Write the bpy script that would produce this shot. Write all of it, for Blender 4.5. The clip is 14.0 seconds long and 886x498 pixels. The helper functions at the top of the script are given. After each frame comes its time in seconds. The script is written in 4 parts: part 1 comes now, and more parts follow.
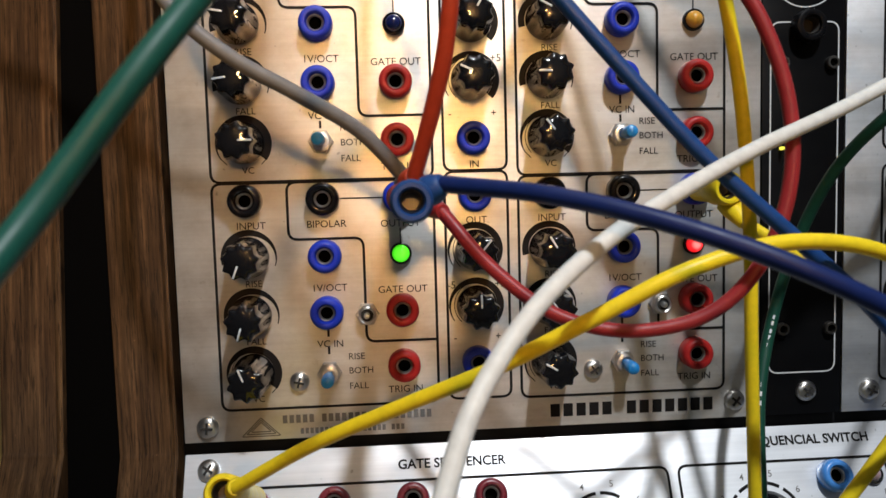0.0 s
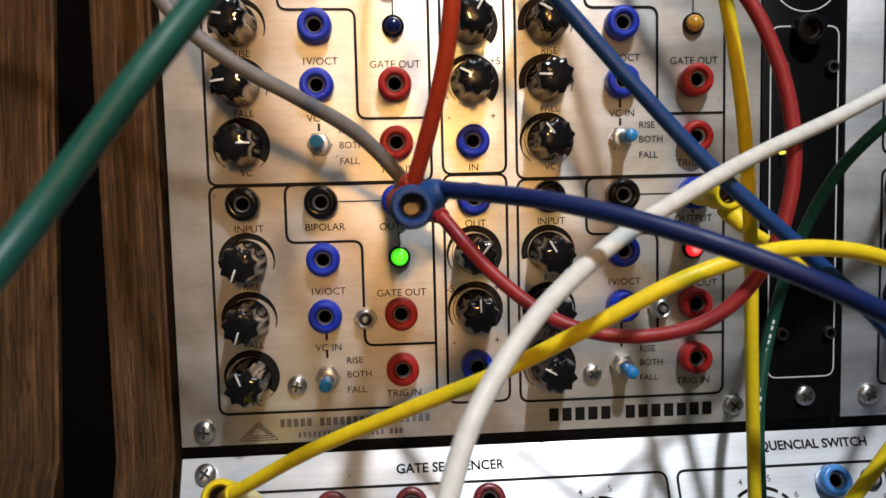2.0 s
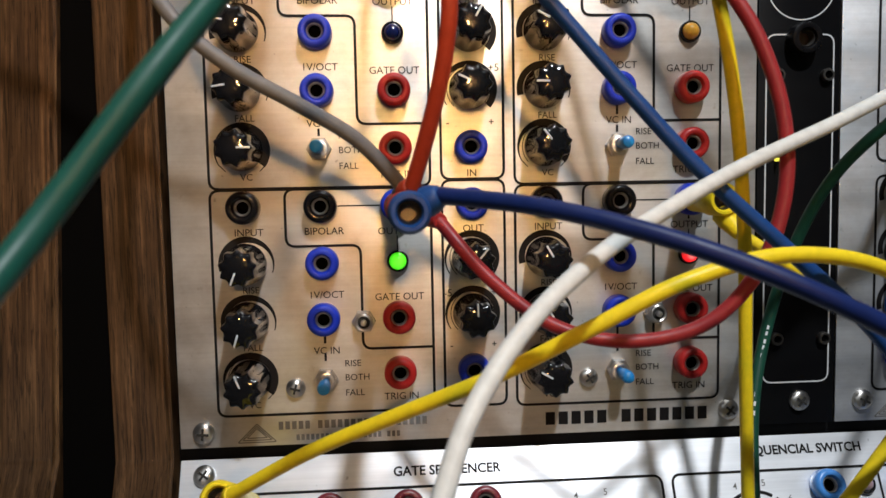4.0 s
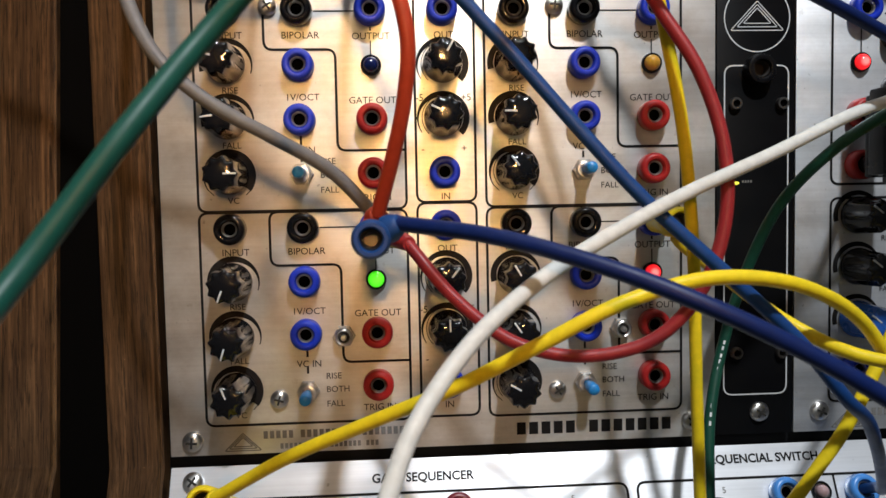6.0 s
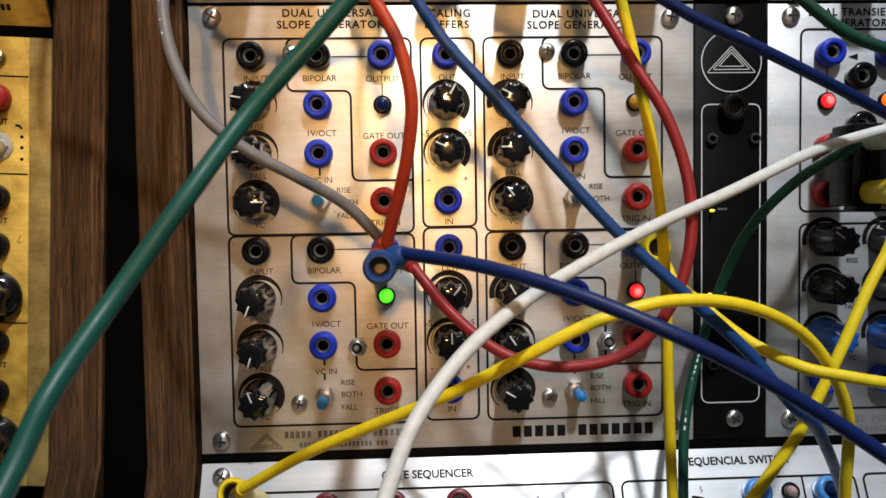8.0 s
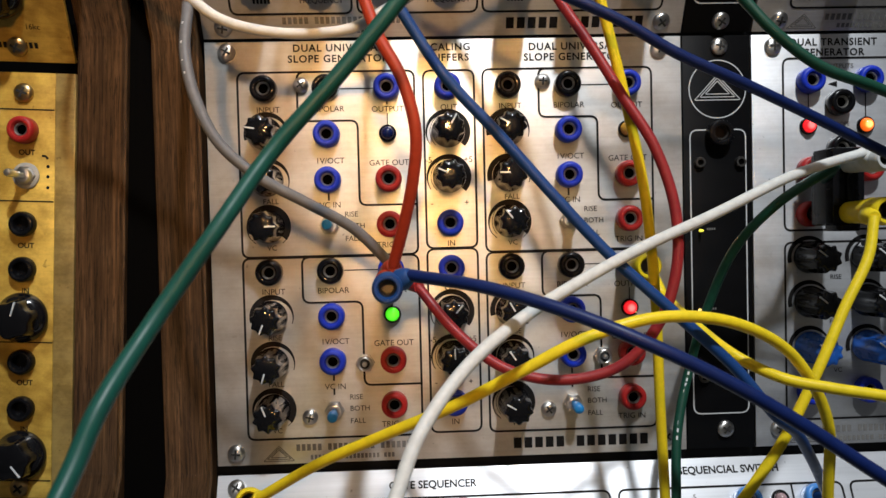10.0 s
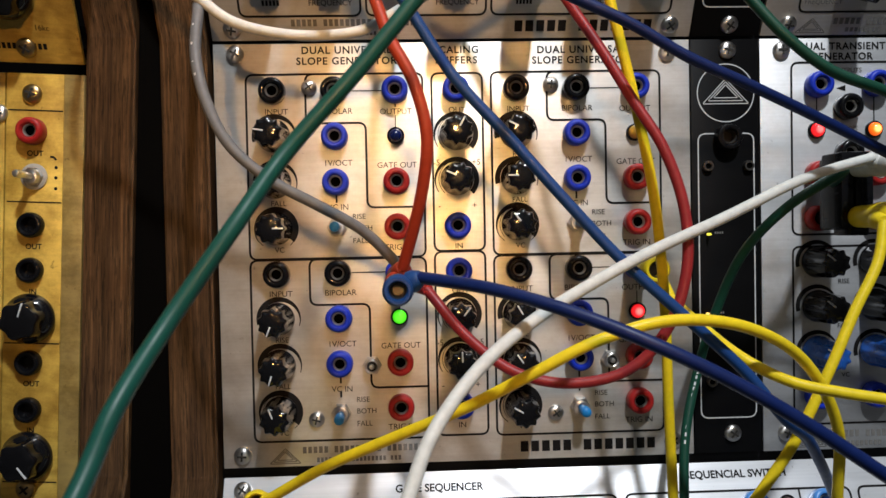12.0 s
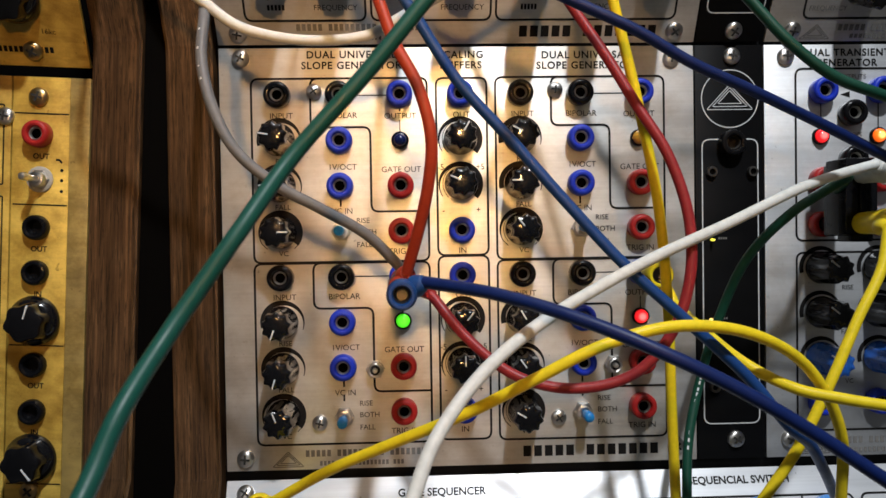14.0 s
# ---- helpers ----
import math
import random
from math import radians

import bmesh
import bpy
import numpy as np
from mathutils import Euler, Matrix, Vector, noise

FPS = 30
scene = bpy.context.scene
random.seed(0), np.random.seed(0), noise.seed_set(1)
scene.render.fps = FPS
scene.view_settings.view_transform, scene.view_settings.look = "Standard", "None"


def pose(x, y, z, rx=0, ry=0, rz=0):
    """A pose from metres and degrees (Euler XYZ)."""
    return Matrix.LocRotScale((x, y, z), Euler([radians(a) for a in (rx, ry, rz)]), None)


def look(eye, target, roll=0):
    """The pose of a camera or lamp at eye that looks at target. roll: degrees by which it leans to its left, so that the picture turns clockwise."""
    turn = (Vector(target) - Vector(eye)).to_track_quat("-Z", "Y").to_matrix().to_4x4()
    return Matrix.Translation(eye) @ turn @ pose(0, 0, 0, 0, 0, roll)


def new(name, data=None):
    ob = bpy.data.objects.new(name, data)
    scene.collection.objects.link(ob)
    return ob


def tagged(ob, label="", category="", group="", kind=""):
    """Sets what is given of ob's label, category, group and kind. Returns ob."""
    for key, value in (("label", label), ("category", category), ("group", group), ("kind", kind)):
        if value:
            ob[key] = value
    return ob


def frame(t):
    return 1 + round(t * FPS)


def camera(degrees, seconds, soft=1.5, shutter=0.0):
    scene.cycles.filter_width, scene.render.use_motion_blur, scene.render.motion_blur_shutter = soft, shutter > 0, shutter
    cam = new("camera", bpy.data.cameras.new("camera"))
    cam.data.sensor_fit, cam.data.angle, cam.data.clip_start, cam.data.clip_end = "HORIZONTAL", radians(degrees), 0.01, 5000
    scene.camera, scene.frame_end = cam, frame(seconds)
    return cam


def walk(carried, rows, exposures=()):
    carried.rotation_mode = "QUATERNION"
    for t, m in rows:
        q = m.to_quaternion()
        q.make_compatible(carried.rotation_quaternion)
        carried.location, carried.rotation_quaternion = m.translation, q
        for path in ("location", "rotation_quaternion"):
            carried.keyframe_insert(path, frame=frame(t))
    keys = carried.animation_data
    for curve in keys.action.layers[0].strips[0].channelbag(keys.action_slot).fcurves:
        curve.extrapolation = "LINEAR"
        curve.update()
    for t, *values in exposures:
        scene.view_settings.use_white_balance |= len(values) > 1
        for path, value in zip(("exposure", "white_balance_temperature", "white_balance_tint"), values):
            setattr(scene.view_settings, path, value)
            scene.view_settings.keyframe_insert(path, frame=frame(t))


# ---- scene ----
# the camera and its way
cam = camera(61.5, 14.0, soft=1.5)
cam.data.dof.use_dof, cam.data.dof.focus_distance, cam.data.dof.aperture_fstop = True, 0.290, 30.0
PATH = [
    (0, (0.07344, -0.25220, 1.01345), (0.13786, 0.74260, 0.93452), -1.58),
    (0.5, (0.07356, -0.25147, 1.01467), (0.13951, 0.74322, 0.93565), -1.56),
    (1, (0.07343, -0.25053, 1.01402), (0.14025, 0.74416, 0.93570), -1.62),
    (1.5, (0.07308, -0.25110, 1.01448), (0.14065, 0.74361, 0.93714), -1.51),
    (2, (0.07268, -0.25103, 1.01447), (0.14195, 0.74348, 0.93603), -1.39),
    (2.5, (0.07227, -0.25166, 1.01506), (0.14108, 0.74288, 0.93656), -1.29),
    (5, (0.07518, -0.25739, 1.01501), (0.14493, 0.73791, 0.94784), -1.04),
    (5.5, (0.07783, -0.26298, 1.01476), (0.14550, 0.73275, 0.95191), -1.06),
    (6, (0.08265, -0.26898, 1.01882), (0.14606, 0.72724, 0.95947), -1.13),
    (6.5, (0.08291, -0.27485, 1.01945), (0.14345, 0.72174, 0.96339), -0.81),
    (7, (0.08474, -0.28343, 1.02321), (0.13932, 0.71369, 0.97047), -0.59),
    (7.5, (0.08679, -0.29138, 1.02513), (0.13583, 0.70610, 0.97391), -0.61),
    (8, (0.08554, -0.29928, 1.02569), (0.12889, 0.69857, 0.97645), -0.93),
    (10.5, (0.08436, -0.31607, 1.02842), (0.12492, 0.68282, 1.00458), -1.42),
    (11, (0.08360, -0.31615, 1.02841), (0.12498, 0.68275, 1.00656), -1.28),
    (11.5, (0.08289, -0.31616, 1.02827), (0.12304, 0.68283, 1.00799), -1.14),
    (12, (0.08199, -0.31493, 1.02796), (0.12114, 0.68404, 1.00487), -1.16),
    (12.5, (0.08170, -0.31544, 1.02826), (0.11814, 0.68365, 1.00615), -1.12),
    (13, (0.08286, -0.31595, 1.02804), (0.11672, 0.68329, 1.00896), -1.13),
    (13.5, (0.08282, -0.31579, 1.02946), (0.11685, 0.68342, 1.00911), -1.03),
    (14, (0.08169, -0.31544, 1.02841), (0.11686, 0.68377, 1.00983), -0.90),
]
walk(cam, [(t, look(eye, target, roll)) for t, eye, target, roll in PATH], [(0, 0.0), (8, 0.0), (10.5, -0.07), (14, -0.07)])

# ---- light: one neutral bulb high in front, one warm lamp behind the camera, a dim room ----
world = bpy.data.worlds.new("room_dusk")
scene.world = world
world.use_nodes = True
world.node_tree.nodes["Background"].inputs[0].default_value = (0.04, 0.04, 0.044, 1)
world.node_tree.nodes["Background"].inputs[1].default_value = 1.0
BASE = 0.93          # height of the lower edge of the middle row of panels
MID = 0.1778         # height of a row of panels


def lamp(name, eye, target, size, power, colour, beam=180):
    data = bpy.data.lights.new(name, "AREA")
    data.shape, data.size, data.energy, data.color, data.spread = "DISK", size, power, colour, radians(beam)
    ob = new(name, data)
    ob.matrix_world = look(eye, target)
    return ob


bulb = bpy.data.lights.new("ceiling_lamp", "POINT")
bulb.energy, bulb.color, bulb.shadow_soft_size = 58.0, (0.935, 0.985, 1.03), 0.03
new("ceiling_lamp", bulb).location = (0.27, -0.72, BASE + 1.02)
lamp("warm_lamp", (0.092, -1.05, BASE + 0.30), (0.052, 0, BASE + 0.158), 0.06, 0.118, (1.0, 0.54, 0.19), 23)

# ---- materials ----


def material(name, colour, rough=0.5, metal=0.0, coat=0.0, emission=None, strength=0.0):
    m = bpy.data.materials.new(name)
    m.use_nodes = True
    b = m.node_tree.nodes["Principled BSDF"]
    b.inputs["Base Color"].default_value = (*colour, 1)
    b.inputs["Roughness"].default_value = rough
    b.inputs["Metallic"].default_value = metal
    b.inputs["Coat Weight"].default_value = coat
    if emission:
        b.inputs["Emission Color"].default_value = (*emission, 1)
        b.inputs["Emission Strength"].default_value = strength
    return m


def noise_node(m, scale, stretch=(1, 1, 1), detail=6.0, rough=0.6):
    n = m.node_tree.nodes
    co, mp, no = n.new("ShaderNodeTexCoord"), n.new("ShaderNodeMapping"), n.new("ShaderNodeTexNoise")
    mp.inputs["Scale"].default_value = stretch
    no.inputs["Scale"].default_value = scale
    no.inputs["Detail"].default_value = detail
    no.inputs["Roughness"].default_value = rough
    m.node_tree.links.new(co.outputs["Object"], mp.inputs["Vector"])
    m.node_tree.links.new(mp.outputs["Vector"], no.inputs["Vector"])
    return no.outputs["Fac"]


def ramp(m, fac, stops):
    r = m.node_tree.nodes.new("ShaderNodeValToRGB")
    e = r.color_ramp.elements
    while len(e) < len(stops):
        e.new(0.5)
    for el, (at, c) in zip(e, stops):
        el.position, el.color = at, (*c, 1)
    m.node_tree.links.new(fac, r.inputs["Fac"])
    return r.outputs["Color"]


def mix(m, a, b, fac, blend="MIX"):
    x = m.node_tree.nodes.new("ShaderNodeMix")
    x.data_type, x.blend_type = "RGBA", blend
    x.inputs["Factor"].default_value = fac
    m.node_tree.links.new(a, x.inputs["A"])
    m.node_tree.links.new(b, x.inputs["B"])
    return x.outputs["Result"]


def put(m, socket, name):
    m.node_tree.links.new(socket, m.node_tree.nodes["Principled BSDF"].inputs[name])


def bump(m, fac, strength, distance):
    b = m.node_tree.nodes.new("ShaderNodeBump")
    b.inputs["Strength"].default_value = strength
    b.inputs["Distance"].default_value = distance
    m.node_tree.links.new(fac, b.inputs["Height"])
    put(m, b.outputs["Normal"], "Normal")


def grey(v):
    return (v, v, v)


def panel_material(name, light, dark, rough, metal, brush=0.6):
    """Brushed and lightly soiled sheet metal: fine horizontal brushing, cloudy patches and specks."""
    m = material(name, light, rough, metal)
    cloud = ramp(m, noise_node(m, 22, (1, 1, 1.6), 5), [(0.35, dark), (0.62, light)])
    hair = ramp(m, noise_node(m, 260, (0.05, 1, 3), 3), [(0.3, grey(0.90)), (0.7, grey(1.0))])
    speck = ramp(m, noise_node(m, 420, (1, 1, 1), 1), [(0.20, grey(0.45)), (0.27, grey(1.0))])
    put(m, mix(m, mix(m, cloud, hair, 1.0, "MULTIPLY"), speck, 0.6, "MULTIPLY"), "Base Color")
    put(m, ramp(m, noise_node(m, 30, (0.3, 1, 2.4), 6), [(0.28, grey(rough - 0.13)), (0.72, grey(rough + 0.13))]), "Roughness")
    b = m.node_tree.nodes["Principled BSDF"]
    b.inputs["Anisotropic"].default_value = brush
    tan = m.node_tree.nodes.new("ShaderNodeTangent")
    tan.direction_type, tan.axis = "RADIAL", "X"
    put(m, tan.outputs["Tangent"], "Tangent")
    bump(m, noise_node(m, 300, (0.05, 1, 3), 3), 0.06, 0.0003)
    return m


def plastic(name, colour, rough=0.3, coat=0.0):
    m = material(name, colour, rough, 0, coat)
    dust = noise_node(m, 350, (1, 1, 1), 4)
    lo = tuple(c * 0.86 for c in colour)
    put(m, ramp(m, dust, [(0.35, lo), (0.65, colour)]), "Base Color")
    put(m, ramp(m, noise_node(m, 180, (1, 1, 1), 4), [(0.3, grey(max(rough - 0.06, 0.03))), (0.75, grey(rough + 0.12))]), "Roughness")
    return m


def wood_material(name, dark, mid, light):
    """Open-pored oiled wood: broad bands, fine grain and short dark pores along z."""
    m = material(name, mid, 0.5)
    grain = ramp(m, noise_node(m, 210, (3.0, 0.4, 0.10), 8, 0.72), [(0.30, dark), (0.52, mid), (0.74, light)])
    bands = ramp(m, noise_node(m, 30, (2.4, 0.5, 0.22), 6), [(0.34, grey(0.40)), (0.66, grey(1.0))])
    pores = ramp(m, noise_node(m, 820, (2.4, 0.4, 0.13), 2), [(0.36, grey(0.22)), (0.45, grey(1.0))])
    mottle = ramp(m, noise_node(m, 60, (1, 1, 0.7), 4), [(0.35, (0.72, 0.66, 0.60)), (0.62, grey(1.0))])
    dust = ramp(m, noise_node(m, 900, (1, 1, 1), 1), [(0.79, grey(1.0)), (0.83, grey(2.6))])
    put(m, mix(m, mix(m, mix(m, mix(m, grain, bands, 0.8, "MULTIPLY"), pores, 0.8, "MULTIPLY"), mottle, 0.9, "MULTIPLY"), dust, 1.0, "MULTIPLY"), "Base Color")
    put(m, ramp(m, noise_node(m, 120, (2, 2, 0.15), 4), [(0.3, grey(0.42)), (0.7, grey(0.66))]), "Roughness")
    bump(m, noise_node(m, 520, (2.0, 0.4, 0.12), 3), 0.5, 0.0004)
    return m


def stained(m, colour, amount, scale=14):
    """Blotchy stains, on aluminium also painted reflections, with soft edges over a sheet that has its colour already.
    """
    link = m.node_tree.nodes["Principled BSDF"].inputs["Base Color"].links[0].from_socket
    blot = ramp(m, noise_node(m, scale, (1, 1, 1.3), 9, 0.72), [(0.40, colour), (0.56, grey(1.0))])
    spots = ramp(m, noise_node(m, 170, (1, 1, 1), 3), [(0.27, colour), (0.34, grey(1.0))])
    put(m, mix(m, mix(m, link, blot, amount, "MULTIPLY"), spots, amount, "MULTIPLY"), "Base Color")
    return m


ALU = panel_material("brushed_aluminium", (0.80, 0.785, 0.765), (0.69, 0.66, 0.625), 0.48, 0.84, 0.5)
ALU_LOW = panel_material("polished_aluminium", (0.85, 0.86, 0.89), (0.74, 0.755, 0.785), 0.42, 0.55, 0.3)
ALU_BRIGHT = panel_material("bright_aluminium", (0.78, 0.79, 0.81), (0.66, 0.67, 0.69), 0.46, 0.82, 0.35)
BLACK_PANEL = panel_material("black_anodised", (0.0045, 0.0045, 0.005), (0.003, 0.003, 0.0035), 0.44, 0.0)
BLACK_PANEL.node_tree.nodes["Principled BSDF"].inputs["Specular IOR Level"].default_value = 0.09
BRASS = stained(panel_material("yellowed_panel", (0.88, 0.62, 0.13), (0.66, 0.43, 0.075), 0.42, 0.12, 0.2), (0.50, 0.42, 0.28), 0.8)
stained(BRASS, (0.46, 0.37, 0.22), 0.55, 55)
OLIVE = panel_material("tarnished_strip", (0.50, 0.36, 0.11), (0.27, 0.195, 0.07), 0.45, 0.15, 0.2)
stained(OLIVE, (0.46, 0.41, 0.30), 0.75, 40)
# on aluminium the blotches paint smudgy reflections as well as stains
stained(ALU, (0.70, 0.64, 0.57), 0.5, 26)
stained(ALU_BRIGHT, (0.74, 0.72, 0.70), 0.5, 26)
INK = plastic("black_ink", (0.010, 0.009, 0.009), 0.55)
INK.node_tree.nodes["Principled BSDF"].inputs["Specular IOR Level"].default_value = 0.12
INK_GREY = plastic("grey_ink", (0.16, 0.15, 0.14), 0.55)
INK_FAINT = plastic("faint_engraving", (0.19, 0.18, 0.17), 0.5)
INK_WHITE = plastic("white_ink", (0.62, 0.62, 0.62), 0.5)
WALNUT = wood_material("walnut", (0.020, 0.009, 0.004), (0.096, 0.050, 0.021), (0.230, 0.128, 0.058))
WALNUT.node_tree.nodes["Principled BSDF"].inputs["Specular IOR Level"].default_value = 0.20
# near-black without gloss: shade inside the cases, gap and holes put in as colour
DARK = material("inside_shade", (0.0026, 0.0024, 0.0022), 0.9)
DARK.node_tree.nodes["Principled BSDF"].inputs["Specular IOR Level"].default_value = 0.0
RAIL = material("black_rail", (0.006, 0.006, 0.007), 0.6)
KNOB = plastic("glossy_black_bakelite", (0.005, 0.005, 0.006), 0.10, 0.2)
KNOB_BLUE = plastic("blue_knob_plastic", (0.015, 0.10, 0.42), 0.25, 0.3)
BLACK = plastic("black_plastic", (0.005, 0.005, 0.006), 0.20, 0.15)
BLUE = plastic("blue_plastic", (0.007, 0.030, 0.42), 0.42)
LIGHT_BLUE = plastic("light_blue_plastic", (0.06, 0.24, 0.62), 0.3, 0.2)
RED = plastic("red_plastic", (0.34, 0.014, 0.013), 0.42)
MAROON = plastic("maroon_plastic", (0.16, 0.012, 0.022), 0.28, 0.3)
CHROME = material("chrome", (0.80, 0.78, 0.75), 0.32, 1.0)
TIN = material("tinned_contact", (0.46, 0.44, 0.41), 0.42, 0.9)
STEEL = panel_material("zinc_steel", (0.62, 0.60, 0.57), (0.46, 0.44, 0.42), 0.36, 1.0)
BRASS_METAL = material("old_brass", (0.45, 0.33, 0.16), 0.3, 1.0)
LEVER_BLUE = plastic("sky_blue_cap", (0.012, 0.20, 0.52), 0.35, 0.1)
# dark colour put in for the shade of screw slots and the switch recess
SLOT = material("dark_recess", (0.016, 0.014, 0.012), 0.8)
OLD_METAL = material("dull_contact_metal", (0.13, 0.12, 0.11), 0.45, 1.0)
MATTE = plastic("satin_black_plastic", (0.004, 0.004, 0.005), 0.30)
for m in (BLUE, RED):
    m.node_tree.nodes["Principled BSDF"].inputs["Specular IOR Level"].default_value = 0.3
for m in (MATTE, RAIL, BLACK):
    m.node_tree.nodes["Principled BSDF"].inputs["Specular IOR Level"].default_value = 0.16
NYLON = plastic("white_nylon", (0.36, 0.34, 0.30), 0.5)
WALL = plastic("room_paint", (0.13, 0.128, 0.125), 0.8)
CEILING = plastic("ceiling_paint", (0.22, 0.217, 0.213), 0.8)
BENCH = plastic("dark_bench_paint", (0.03, 0.028, 0.026), 0.7)
W_GREEN = plastic("green_rubber", (0.007, 0.062, 0.048), 0.42)
W_DKGREEN = plastic("dark_green_rubber", (0.007, 0.054, 0.033), 0.42)
W_GREY = plastic("grey_rubber", (0.135, 0.135, 0.140), 0.45)
W_ORANGE = plastic("orange_red_rubber", (0.36, 0.040, 0.015), 0.42)
W_RED = plastic("dark_red_rubber", (0.26, 0.020, 0.022), 0.42)
W_BLUE = plastic("steel_blue_rubber", (0.009, 0.046, 0.170), 0.40)
W_NAVY = plastic("navy_rubber", (0.004, 0.014, 0.085), 0.42)
W_YELLOW = plastic("yellow_rubber", (0.78, 0.58, 0.016), 0.38)
W_WHITE = plastic("white_rubber", (0.60, 0.60, 0.57), 0.45)

for m in (W_GREEN, W_DKGREEN, W_GREY, W_ORANGE, W_RED, W_BLUE, W_NAVY, W_YELLOW, W_WHITE):
    m.node_tree.nodes["Principled BSDF"].inputs["Specular IOR Level"].default_value = 0.25


def led_material(name, colour, glow, core):
    """A lit lens: the die in its middle is brighter and paler than the rim."""
    m = material(name, colour, 0.15, 0, 0.5, colour, glow)
    n = m.node_tree.nodes
    co, mp, gr = n.new("ShaderNodeTexCoord"), n.new("ShaderNodeMapping"), n.new("ShaderNodeTexGradient")
    gr.gradient_type = "SPHERICAL"
    mp.inputs["Scale"].default_value = (330, 90, 330)
    m.node_tree.links.new(co.outputs["Object"], mp.inputs["Vector"])
    m.node_tree.links.new(mp.outputs["Vector"], gr.inputs["Vector"])
    dim = tuple(c * 0.45 for c in colour)
    put(m, ramp(m, gr.outputs["Fac"], [(0.05, dim), (0.30, colour), (0.58, core)]), "Emission Color")
    return m


LED_GREEN = led_material("green_led_lit", (0.10, 1.0, 0.02), 1.1, (0.16, 1.0, 0.04))
LED_RED = led_material("red_led_lit", (1.0, 0.015, 0.02), 1.6, (1.0, 0.22, 0.20))
LED_ORANGE = led_material("orange_led_lit", (1.0, 0.14, 0.01), 1.7, (1.0, 0.78, 0.22))
LED_YELLOW = led_material("yellow_led_lit", (0.9, 0.8, 0.02), 1.2, (1.0, 0.9, 0.1))
LED_BLUE_OFF = plastic("dark_blue_led_lens", (0.006, 0.012, 0.075), 0.08, 0.8)
LED_CLEAR_OFF = plastic("clear_led_lens", (0.42, 0.27, 0.27), 0.10, 0.8)
LED_AMBER_OFF = plastic("amber_led_lens", (0.50, 0.26, 0.03), 0.12, 0.8)

# ---- mesh helpers: x across, z up, the front of a panel looks to -y ----


def mesh_of(bm, name, mat, smooth=True):
    bmesh.ops.recalc_face_normals(bm, faces=bm.faces)
    me = bpy.data.meshes.new(name)
    bm.to_mesh(me)
    bm.free()
    me.materials.append(mat)
    for p in me.polygons:
        p.use_smooth = smooth
    if smooth:
        me.set_sharp_from_angle(angle=radians(38))
    return me


def part(name, data, mat, parent, label="", m=None, smooth=True):
    """One mesh object under a thing or a part; data is a bmesh, or a mesh that is shared."""
    me = data if isinstance(data, bpy.types.Mesh) else mesh_of(data, name, mat, smooth)
    ob = new(name, me)
    ob.parent = parent
    if m is not None:
        ob.matrix_local = m
    return tagged(ob, label)


def thing(name, label, category, m=None, group="", kind=""):
    ob = new(name)
    ob.empty_display_size = 0.01
    ob.matrix_world = m if m is not None else Matrix()
    return tagged(ob, label, category, group, kind)


def lathe(bm, profile, n=28, shape=None):
    """A turned body; profile of (radius, height), the height goes to -y. shape(angle, radius, height) may change the radius."""
    rings = []
    for r, h in profile:
        if r <= 1e-7:
            rings.append([bm.verts.new((0, -h, 0))])
        else:
            ring = []
            for i in range(n):
                a = 2 * math.pi * i / n
                q = shape(a, r, h) if shape else r
                ring.append(bm.verts.new((q * math.cos(a), -h, q * math.sin(a))))
            rings.append(ring)
    for a, b in zip(rings, rings[1:]):
        if len(a) == 1 and len(b) == 1:
            continue
        for i in range(n):
            j = (i + 1) % n
            if len(a) == 1:
                bm.faces.new((a[0], b[j], b[i]))
            elif len(b) == 1:
                bm.faces.new((a[i], a[j], b[0]))
            else:
                bm.faces.new((a[i], a[j], b[j], b[i]))
    return bm


def box(bm, lo, hi, bevel=0.0):
    vs = [bm.verts.new((x, y, z)) for x in (lo[0], hi[0]) for y in (lo[1], hi[1]) for z in (lo[2], hi[2])]
    faces = [bm.faces.new([vs[i] for i in q]) for q in ((0, 1, 3, 2), (4, 6, 7, 5), (0, 4, 5, 1), (2, 3, 7, 6), (0, 2, 6, 4), (1, 5, 7, 3))]
    if bevel:
        edges = list({e for f in faces for e in f.edges})
        bmesh.ops.recalc_face_normals(bm, faces=faces)
        bmesh.ops.bevel(bm, geom=edges, offset=bevel, segments=2, affect="EDGES", profile=0.6)
    return bm


def tube(bm, points, radius, n=12, caps=True):
    """A round tube along points; radius is a number or one for each point."""
    pts = [Vector(p) for p in points]
    rad = radius if isinstance(radius, (list, tuple)) else [radius] * len(pts)
    side, rings = None, []
    for i, p in enumerate(pts):
        way = (pts[min(i + 1, len(pts) - 1)] - pts[max(i - 1, 0)]).normalized()
        if side is None:
            side = way.cross(Vector((0.3, 0.2, 0.9))).normalized()
        side = (side - way * side.dot(way)).normalized()
        up = way.cross(side)
        rings.append([bm.verts.new(p + rad[i] * (math.cos(a) * side + math.sin(a) * up)) for a in (2 * math.pi * k / n for k in range(n))])
    for a, b in zip(rings, rings[1:]):
        for i in range(n):
            bm.faces.new((a[i], a[(i + 1) % n], b[(i + 1) % n], b[i]))
    if caps:
        bm.faces.new(rings[0][::-1])
        bm.faces.new(rings[-1])
    return bm


